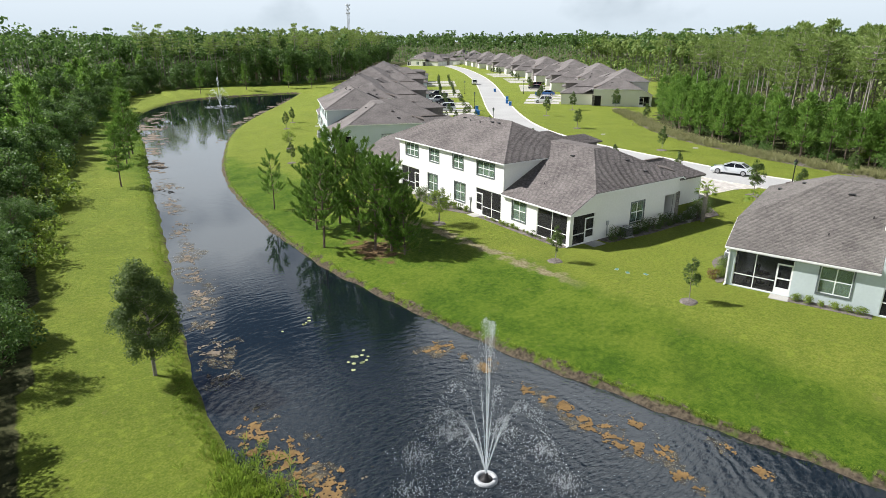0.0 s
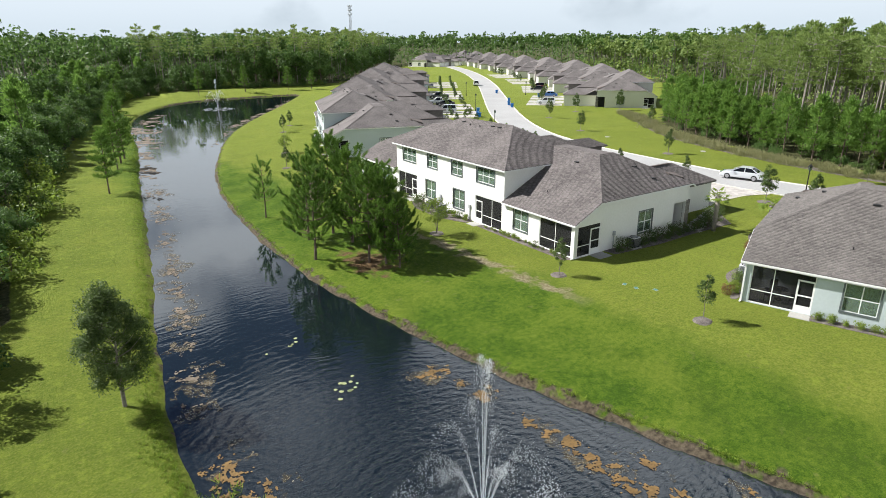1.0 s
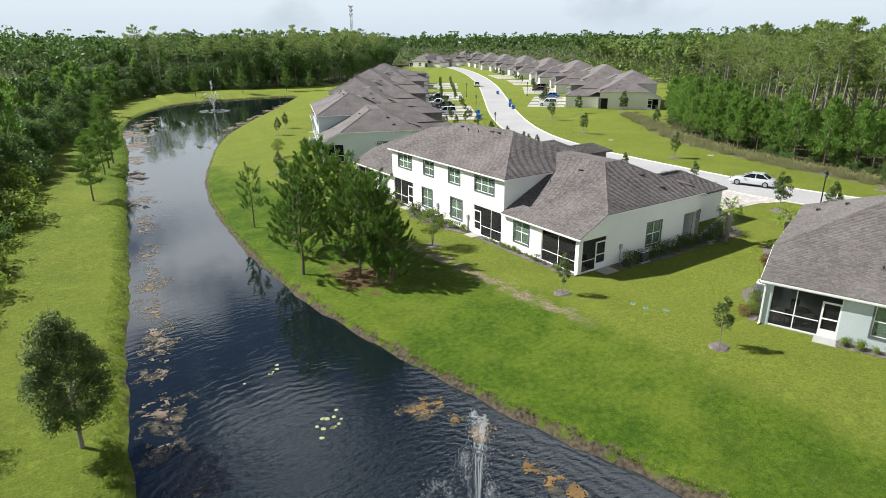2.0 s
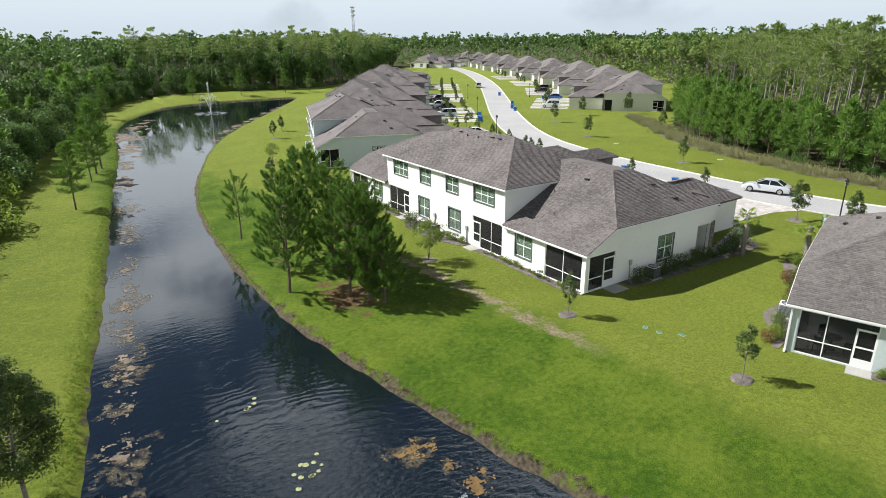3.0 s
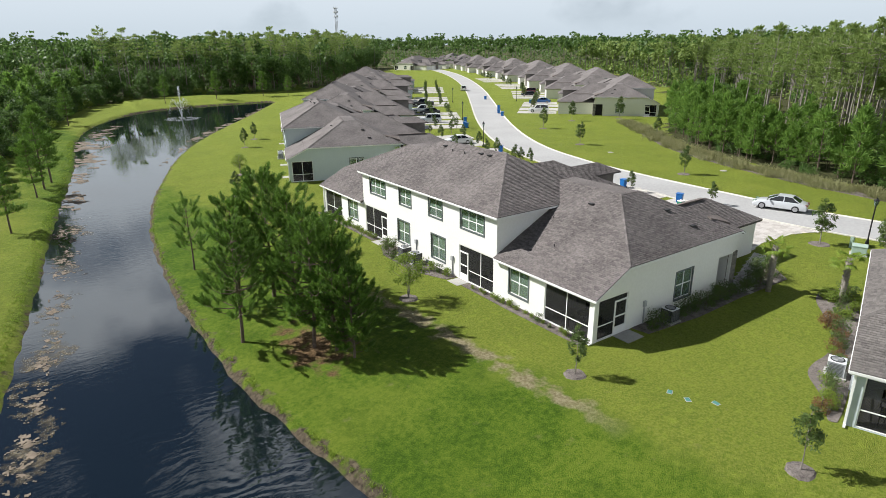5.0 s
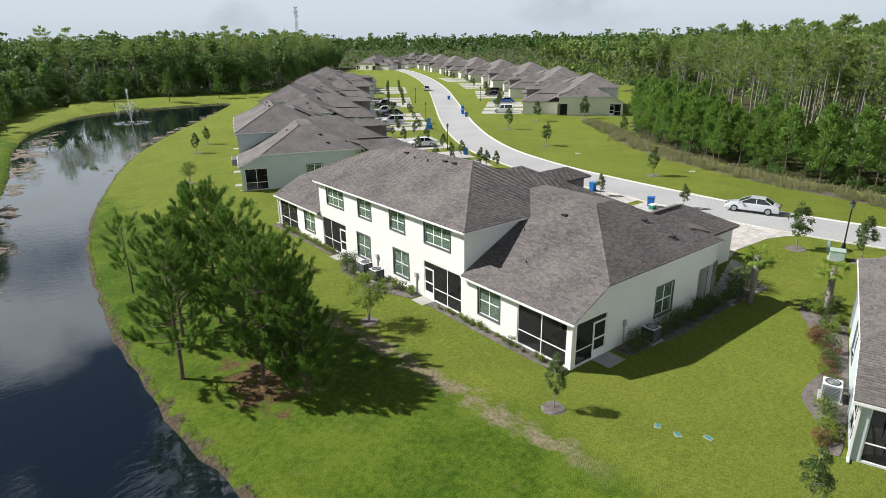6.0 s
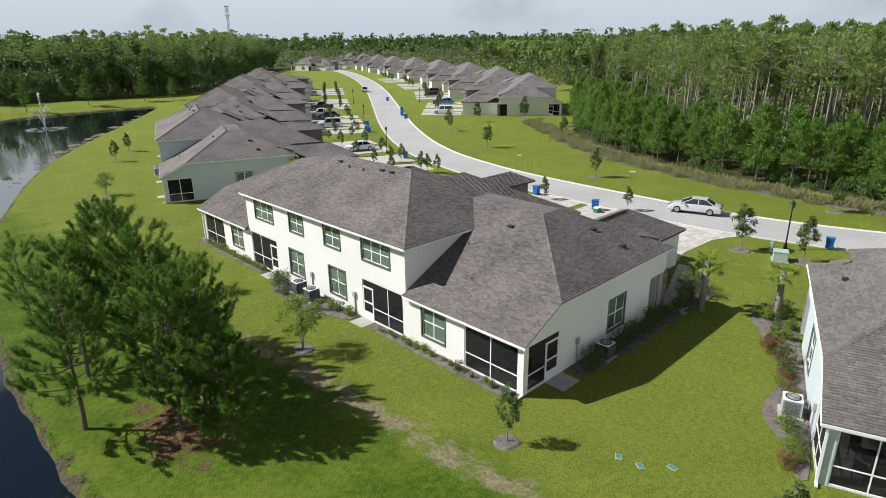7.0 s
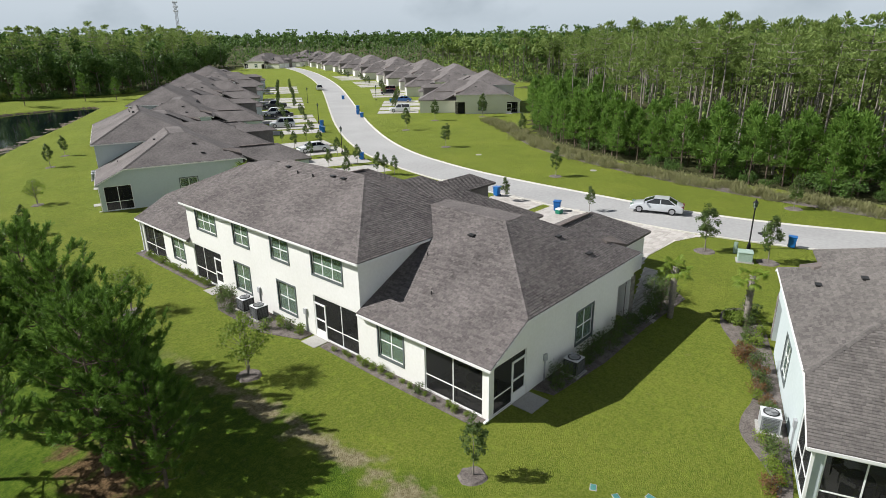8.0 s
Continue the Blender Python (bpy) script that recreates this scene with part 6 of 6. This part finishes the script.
# ---- vehicles ----
def car(m, mat, label, kind_="saloon", group="parked vehicles"):
    L, Wd, H = {"saloon": (4.85, 1.84, 1.46), "suv": (4.75, 1.9, 1.78), "pickup": (5.7, 2.0, 1.85)}[kind_]
    root = empty("car" if kind_ != "pickup" else "pickup_truck", label, "car" if kind_ != "pickup" else "pickup truck", group, m=m)
    belt = 0.66 * H if kind_ == "saloon" else 0.60 * H
    if kind_ == "saloon":
        side = [(-L / 2, 0.42), (-L / 2 + 0.05, 0.80), (-L / 2 + 0.55, belt), (-0.5, belt + 0.02), (0.9, belt - 0.01), (L / 2 - 0.45, belt - 0.16), (L / 2 - 0.05, 0.62), (L / 2, 0.40)]
        roof_ = [(-1.78, belt), (-1.05, H - 0.09), (-0.45, H), (0.25, H - 0.03), (1.25, belt)]
    elif kind_ == "suv":
        side = [(-L / 2, 0.45), (-L / 2 + 0.02, 0.95), (-L / 2 + 0.1, belt), (0, belt), (1.1, belt), (L / 2 - 0.25, belt - 0.08), (L / 2 - 0.03, 0.75), (L / 2, 0.45)]
        roof_ = [(-L / 2 + 0.1, belt), (-L / 2 + 0.3, H - 0.08), (-1.2, H), (0.4, H - 0.03), (1.1, belt)]
    else:
        side = [(-L / 2, 0.55), (-L / 2 + 0.02, 1.0), (-L / 2 + 0.1, belt), (0, belt), (1.2, belt), (L / 2 - 0.2, belt - 0.06), (L / 2 - 0.03, 0.8), (L / 2, 0.55)]
        roof_ = [(-0.75, belt), (-0.6, H - 0.08), (-0.2, H), (0.75, H - 0.03), (1.4, belt)]

    def solid(profile, half_low, half_top, zlow=None):
        bm = bmesh.new()
        rows = []
        zmin, zmax = min(p[1] for p in profile), max(p[1] for p in profile)
        for sy in (-1, 1):
            rows.append([bm.verts.new((x, sy * (half_low + (half_top - half_low) * ((z - zmin) / (zmax - zmin + 1e-6))), z)) for x, z in profile])
        n = len(profile)
        bm.faces.new(rows[0]), bm.faces.new(rows[1][::-1])
        for i in range(n):
            j = (i + 1) % n
            bm.faces.new((rows[0][i], rows[1][i], rows[1][j], rows[0][j]))
        bmesh.ops.recalc_face_normals(bm, faces=bm.faces)
        return bm
    prof = [(-L / 2 + 0.08, 0.26)] + side + [(L / 2 - 0.08, 0.26)]
    bm = solid(prof, Wd / 2, Wd / 2 - 0.06)
    bmesh.ops.bevel(bm, geom=bm.edges[:], offset=0.07, segments=2, affect="EDGES", profile=0.6)
    body = part("body", bm, M[mat], root, smooth=True)
    gh = solid(roof_, Wd / 2 - 0.08, Wd / 2 - 0.28)
    bmesh.ops.bevel(gh, geom=gh.edges[:], offset=0.04, segments=1, affect="EDGES")
    part("cabin_glass", gh, M["car_glass"], root, "dark tinted car windows")
    top = [p for p in roof_ if p[1] > H - 0.14]
    part("roof", bevelled((top[0][0] - 0.02, -Wd / 2 + 0.30, H - 0.07), (top[-1][0] + 0.05, Wd / 2 - 0.30, H + 0.012), 0.03), M[mat], root)
    for sy in (-1, 1):
        for x0, x1 in ((roof_[1][0], roof_[0][0]), (roof_[-2][0], roof_[-1][0]), (-0.35, -0.35)):
            link_mesh("pillar", *tube([(x0, sy * (Wd / 2 - 0.27), H - 0.05), (x1, sy * (Wd / 2 - 0.07), belt)], [0.035, 0.045], 5), M[mat], root)
        part("mirror", bevelled((0.85, sy * (Wd / 2 + 0.08) - 0.09, belt + 0.02), (1.0, sy * (Wd / 2 + 0.08) + 0.09, belt + 0.15), 0.02), M[mat], root)
        part("headlight", bevelled((L / 2 - 0.32, sy * (Wd / 2 - 0.3) - 0.2, belt - 0.30), (L / 2 - 0.03, sy * (Wd / 2 - 0.3) + 0.2, belt - 0.16), 0.03), M["glass"], root)
        part("tail_light", bevelled((-L / 2 - 0.01, sy * (Wd / 2 - 0.28) - 0.2, belt - 0.26), (-L / 2 + 0.2, sy * (Wd / 2 - 0.28) + 0.2, belt - 0.10), 0.02), M["car_red"], root)
        for x in (-L / 2 + 0.98, L / 2 - 0.92):
            rw = 0.34 if kind_ == "saloon" else 0.38
            wheel = link_mesh("wheel", *lathe([(rw * 0.62, -0.11), (rw, -0.09), (rw, 0.09), (rw * 0.62, 0.11)], 20), M["tyre"], root, False)
            wheel.matrix_local = pose(x, sy * (Wd / 2 - 0.10), rw, 90)
            rim = link_mesh("rim", *lathe([(rw * 0.66, -0.122), (rw * 0.66, 0.122), (rw * 0.3, 0.128)], 14), M["chrome"], wheel)
    if kind_ == "pickup":
        part("bed", boxes(((-L / 2 + 0.15, -0.75, belt - 0.02), (-0.85, 0.75, belt + 0.012))), M["black"], root, "dark open load bed")
    return root


car(pose(36.9, 8.2, 0.02, 0, 0, 107), "car_silver", "silver saloon car parked on the street")
def car_at(hm, x, y, turn, mat, label, kind_, flip=False):
    p = hm @ Vector((x, -y if flip else y, 0))
    base = math.degrees(math.atan2(hm[1][0], hm[0][0]))
    car(pose(p.x, p.y, 0.02, 0, 0, base + turn), mat, label, kind_)


car_at(H2, 28.0, 22.0, 180, "car_white", "white saloon car parked on a drive", "saloon")
car_at(LEFT_ROW[1], 25.5, 13.0, 180, "car_silver", "pale silver off-roader parked on a drive", "suv")
car_at(LEFT_ROW[1], 26.0, 29.0, 180, "car_black", "black saloon car parked on a drive", "saloon")
car_at(LEFT_ROW[2], 25.5, 5.6, 180, "car_black", "black pickup truck parked on a drive", "pickup")
car_at(LEFT_ROW[1], 24.6, 32.2, 180, "car_white", "white pickup truck parked on a drive", "pickup")
car(pose(107.5, 153.5, 0.03, 0, 0, 56), "car_white", "white car on the street", "suv")
car_at(RIGHT_ROW[0], 26.5, 6.0, 0, "car_white", "white off-roader parked on a drive", "suv", True)
car_at(RIGHT_ROW[0], 26.5, 29.0, 0, "car_blue", "blue car parked on a drive", "saloon", True)
car_at(RIGHT_ROW[1], 26.5, 12.5, 0, "car_black", "black car parked on a drive", "saloon", True)
car_at(RIGHT_ROW[1], 26.0, 22.0, 0, "car_red", "dark red car parked on a drive", "suv", True)


# ---- fountains ----
def fountain(x, y, h, seed, drops, size=1.0):
    r = np.random.RandomState(seed)
    root = empty("fountain", "floating pond fountain throwing thin jets of white water", "fountain", "fountains", m=pose(x, y, WATER))
    link_mesh("float_ring", *lathe([(0.30, -0.1), (0.30, 0.08), (0.36, 0.12), (0.46, 0.11), (0.5, 0.04), (0.49, -0.1)], 28), M["metal"], root, True)
    link_mesh("nozzle", *lathe([(0.3, -0.1), (0.28, 0.04), (0.12, 0.1), (0.08, 0.3), (0.05, 0.32)], 14), M["black"], root, True)
    g = 9.8

    def droplets(p, size):
        n = len(p)
        s = size[:, None]
        o = np.array([(1, 0, 0), (-1, 0, 0), (0, 1, 0), (0, -1, 0), (0, 0, 1.7), (0, 0, -1.7)])
        v = (p[:, None, :] + o[None] * s[:, None]).reshape(-1, 3)
        tri = np.array([(0, 2, 4), (2, 1, 4), (1, 3, 4), (3, 0, 4), (2, 0, 5), (1, 2, 5), (3, 1, 5), (0, 3, 5)])
        f = (tri[None] + 6 * np.arange(n)[:, None, None]).reshape(-1, 3)
        return v.tolist(), f.tolist()
    for j in range(13):
        a = 6.283 * j / 13 + 0.2
        top, out = (h * r.uniform(0.93, 1.0), r.uniform(0.15, 0.4)) if j % 4 == 0 else (h * r.uniform(0.40, 0.60), r.uniform(2.0, 2.7))
        vz = math.sqrt(2 * g * top)
        T_ = 2 * vz / g
        t = r.uniform(0, 0.80 if j % 4 == 0 else 0.95, drops) ** 1.15 * T_
        grow = t / T_
        p = np.column_stack([out * grow * 1.35 * math.cos(a), out * grow * 1.35 * math.sin(a), 0.3 + vz * t - 0.5 * g * t * t])
        p += r.normal(size=p.shape) * (0.012 + (0.13 if j % 4 == 0 else 0.26) * grow ** 1.5)[:, None]
        p[:, 2] = np.maximum(p[:, 2], 0.02)
        v, f = droplets(p, size * (0.004 + 0.007 * r.rand(drops)))
        core = [(out * s * 1.35 * math.cos(a), out * s * 1.35 * math.sin(a), 0.3 + vz * s * T_ - 0.5 * g * (s * T_) ** 2) for s in np.linspace(0, 0.28, 7)]
        cv, cf = tube(core, [0.014, 0.012, 0.010, 0.009, 0.007, 0.005, 0.002], 5)
        vv, ff = merge((v, f), (cv, cf))
        tagged(link_mesh("jet", vv, ff, M["spray"], root), kind="stuff")
    n = drops * 4
    a, rr = r.uniform(0, 6.283, n), np.where(r.rand(n) < 0.75, r.normal(3.3, 0.4, n), 3.6 * np.sqrt(r.rand(n)))
    k = r.randint(0, 9, n)
    a = np.where(rr > 2.6, 0.13, 0.6) * r.normal(size=n) + 0.698 * k
    p = np.column_stack([rr * np.cos(a), rr * np.sin(a), np.abs(r.normal(0, 0.09, n))])
    tagged(link_mesh("splash", *droplets(p, min(size, 1.3) * (0.008 + 0.012 * r.rand(n))), M["spray"], root), kind="stuff")


fountain(-21.5, -16.4, 7.0, 1, 700)
fountain(10.3, 139.9, 7.6, 2, 420, 2.0)


# ---- on the water ----
def floating(name, label, spots, mat, seed, cell=0.075, lift=0.012, level=0.0, grain=1.9):
    """Ragged mats on the water: spots of (x, y, half length along the bank, half width, turn). Cells of a fine net are kept where a fractal noise says so."""
    verts, faces, index = [], [], {}
    rng = random.Random(seed)

    def corner(i, j):
        if (i, j) not in index:
            q = noise.noise_vector((i * 0.71, j * 0.71, seed))
            index[i, j] = len(verts)
            verts.append(((i + 0.45 * q.x) * cell, (j + 0.45 * q.y) * cell, WATER + lift + 0.012 * (0.5 + 0.5 * q.z)))
        return index[i, j]
    done = set()
    for x, y, ln, wd, turn in spots:
        ca, sa = math.cos(radians(turn)), math.sin(radians(turn))
        m_ = int(1.5 * max(ln, wd) / cell) + 1
        ci, cj = round(x / cell), round(y / cell)
        for i in range(ci - m_, ci + m_):
            for j in range(cj - m_, cj + m_):
                dx, dy = (i + 0.5) * cell - x, (j + 0.5) * cell - y
                u, w = (dx * sa + dy * ca) / ln, (dx * ca - dy * sa) / wd
                e = u * u + w * w
                if e > 2.2 or (i, j) in done:
                    continue
                g = noise.fractal(((i + 0.5) * cell * grain, (j + 0.5) * cell * grain, seed * 3.1), 0.6, 2.1, 7)
                if g * 1.1 - e * 0.5 + 0.12 + level > 0 and rng.random() < 0.93:
                    done.add((i, j))
                    faces.append((corner(i, j), corner(i + 1, j), corner(i + 1, j + 1), corner(i, j + 1)))
    return tagged(link_mesh(name, verts, faces, mat), label, name.replace("_", " "), kind="stuff")


EAST_ALGAE = [(-15.3, -13.6, 0.5, 0.55, 14), (-15.2, -14.7, 0.9, 0.45, 14), (-15.2, -16.1, 1.0, 0.45, 14), (-15.0, -17.3, 1.0, 0.5, 14), (-14.8, -18.4, 0.9, 0.5, 14), (-13.3, -17.4, 0.6, 0.35, 14), (-13.9, -19.7, 0.7, 0.45, 14), (-14.8, -21.1, 0.8, 0.4, 14), (-11.6, -20.9, 0.5, 0.25, 14), (-11.7, -22.6, 0.6, 0.3, 14), (-16.8, -6.0, 0.6, 0.8, 14), (-16.3, -7.8, 0.5, 0.35, 14), (-15.8, -9.3, 0.7, 0.6, 14), (-15.7, -12.1, 0.6, 0.4, 14)]
WEST_ALGAE = [(-28.5, -8.4, 1.6, 0.8, 4), (-27.9, -10.6, 1.8, 1.1, -8), (-27.6, -13.2, 1.5, 1.2, 0)]
floating("floating_algae", "brown-orange algae mats on the water along the bank", EAST_ALGAE + WEST_ALGAE, M["algae"], 1, level=0.02)
floating("drowned_weed", "murky weed just under the water along the bank", [(x, y, 1.5 * a, 1.7 * b, t) for x, y, a, b, t in EAST_ALGAE + WEST_ALGAE], M["film"], 4, 0.10, 0.006, -0.04, 0.8)
SCUM = [(-28.2, -1.8, 1.2, 0.8, 4), (-27.7, 1.2, 1.6, 1.0, 6), (-27.2, 5.2, 1.4, 0.7, 8), (-26.6, 9.4, 2.2, 1.0, 8), (-25.9, 14.0, 2.2, 0.8, 8), (-25.0, 19.5, 2.5, 0.7, 8), (-24.1, 27.5, 3.0, 0.8, 8), (-22.9, 37.0, 4.0, 1.0, 8), (-21.6, 47.0, 4.0, 1.3, 8)]
floating("pond_scum", "pale pinkish scum and weed floating on the pond", SCUM, M["scum"], 2, 0.08, level=-0.27, grain=1.5)
floating("drowned_weed", "murky weed just under the still water", [(x, y, 1.4 * a, 1.5 * b, t) for x, y, a, b, t in SCUM], M["film"], 5, 0.10, 0.006, -0.08, 0.6)
floating("pond_scum", "pale scum and weed round the far end of the pond", [(-19.8, 62, 6, 1.5, 8), (-18.0, 76, 6, 1.5, 10), (-15.4, 90, 8, 2.4, 6), (-13.6, 106, 8, 2.6, 6), (-10.5, 119, 7, 2.4, 15), (-7.0, 130, 6, 1.8, 25), (-5.2, 82, 4, 0.8, 22), (-1.2, 92, 6, 1.2, 28), (4, 102, 6, 1.3, 30), (9.5, 111.5, 6, 1.3, 32), (15, 120, 6, 1.4, 33), (20.5, 129, 6, 1.4, 33), (26.5, 138, 6, 1.4, 33), (32.5, 148, 6, 1.2, 33)], M["scum"], 3, 0.42, level=-0.02, grain=0.5)
rp = random.Random(9)
for x, y, n in ((-22.1, 1.6, 4), (-20.9, -4.5, 8), (-22.6, 1.2, 2), (-21.2, -4.9, 4)):
    for _ in range(n):
        s = rp.uniform(0.08, 0.15)
        a0 = rp.uniform(0, 6.28)
        px, py = rp.gauss(x, 0.45), rp.gauss(y, 0.35)
        ring_ = [(s * math.cos(a0 + 5.7 * i / 12), s * math.sin(a0 + 5.7 * i / 12)) for i in range(13)] + [(0, 0)]
        bm = roof_plane([(u, w, 0.012) for u, w in ring_], 0.012)
        ob = tagged(part("lily_pad", bm, M["pad"]), "pale green lily pad floating on the pond", "lily pad", "lily pads")
        ob.location = (px, py, WATER + 0.012)


# ---- grasses and weeds ----
def tufts(name, label, places, mat, length, width, blades, seed, spread_=0.35):
    r = np.random.RandomState(seed)
    pos = np.array(places, float)
    way = np.tile(np.array([0, 0, 1.0]), (len(pos), 1))
    v, f = needles(pos, way, blades, length, width, spread_, r)
    return tagged(link_mesh(name, v.tolist(), f.tolist(), mat), label, "grass", kind="stuff")


STRIP = smoothed([(50, -60), (48, -20), (48.5, -8), (49.5, 5), (52.5, 19), (59, 35.5), (69, 47.5), (80, 62)], False, 2)
pl = []
for x, y in band(STRIP, 1, -1.2, 2.4, 460, rg):
    k = rg.uniform(0.15, 0.5)
    pl += [(x + rg.gauss(0, k), y + rg.gauss(0, k), rg.uniform(-0.35, 0.0)) for _ in range(rg.randint(4, 11))]
tufts("ornamental_grass", "tall tan and green ornamental grasses in a long border", pl, M["reed"], 0.85, 0.042, 18, 3, 0.6)
bv, bf = strip(STRIP, -1.0, 2.4, 0.03, 0.03, 0.0)
tagged(link_mesh("border_soil", bv, bf, M["mulch"]), "dark soil of a planted border", "border", kind="structure")
pl = []
rw_ = random.Random(8)
for i in range(6500):
    a = rw_.randrange(len(POND))
    p, q = Vector(POND[a]), Vector(POND[(a + 1) % len(POND)])
    if p.y > 110 or p.y < -45:
        continue
    d = (q - p)
    nrm = Vector((-d.y, d.x)).normalized()
    k = p + d * rw_.random() + nrm * (0.35 + abs(rw_.gauss(0, 0.5)) * (1.0 if p.x < -19 + max(0, p.y - 20) * 0.16 else 0.25))
    if p.x > -19 + max(0, p.y - 20) * 0.16 and rw_.random() < 0.7:
        continue
    pl.append((k.x, k.y))
zs = land([p[0] for p in pl], [p[1] for p in pl])
pl = [(p[0], p[1], z - 0.02) for p, z in zip(pl, zs)]
tufts("bank_weeds", "rough weeds and long grass along the pond edge", pl, M["weed"], 0.15, 0.03, 9, 4, 0.8)
pl = [(rw_.gauss(-29.8, 0.8), rw_.gauss(-12.5, 1.6)) for _ in range(500)]
tufts("bank_weeds", "rough weeds and long grass at the pond corner", [(p[0], p[1], max(z, WATER)) for p, z in zip(pl, land([p[0] for p in pl], [p[1] for p in pl]))], M["weed"], 0.4, 0.04, 10, 5, 0.6)

# ---- radio mast far beyond the woods ----
mast = empty("radio_mast", "slim grey lattice radio mast beyond the woods", "radio mast", m=pose(415, 884, 0))
legs = [(1.6, 0), (-0.8, 1.4), (-0.8, -1.4)]
for i, (x, y) in enumerate(legs):
    link_mesh("leg", *tube([(x * 1.6, y * 1.6, 0), (x, y, 68)], [0.35, 0.28], 6), M["metal"], mast)
for z in range(20, 68, 6):
    for i in range(3):
        a, b = legs[i], legs[(i + 1) % 3]
        link_mesh("brace", *tube([(a[0] * 1.1, a[1] * 1.1, z), (b[0] * 1.1, b[1] * 1.1, z + 6)], [0.14, 0.14], 4), M["metal"], mast)
for z in (54, 60, 66):
    for i in range(6):
        a = 6.283 * i / 6
        part("antenna", boxes(((3.2 * math.cos(a) - 0.3, 3.2 * math.sin(a) - 0.3, z), (3.2 * math.cos(a) + 0.3, 3.2 * math.sin(a) + 0.3, z + 3))), M["trim"], mast)
    link_mesh("platform", *lathe([(3.3, z + 1.2), (3.3, z + 1.5), (0.5, z + 1.5)], 12), M["metal"], mast)
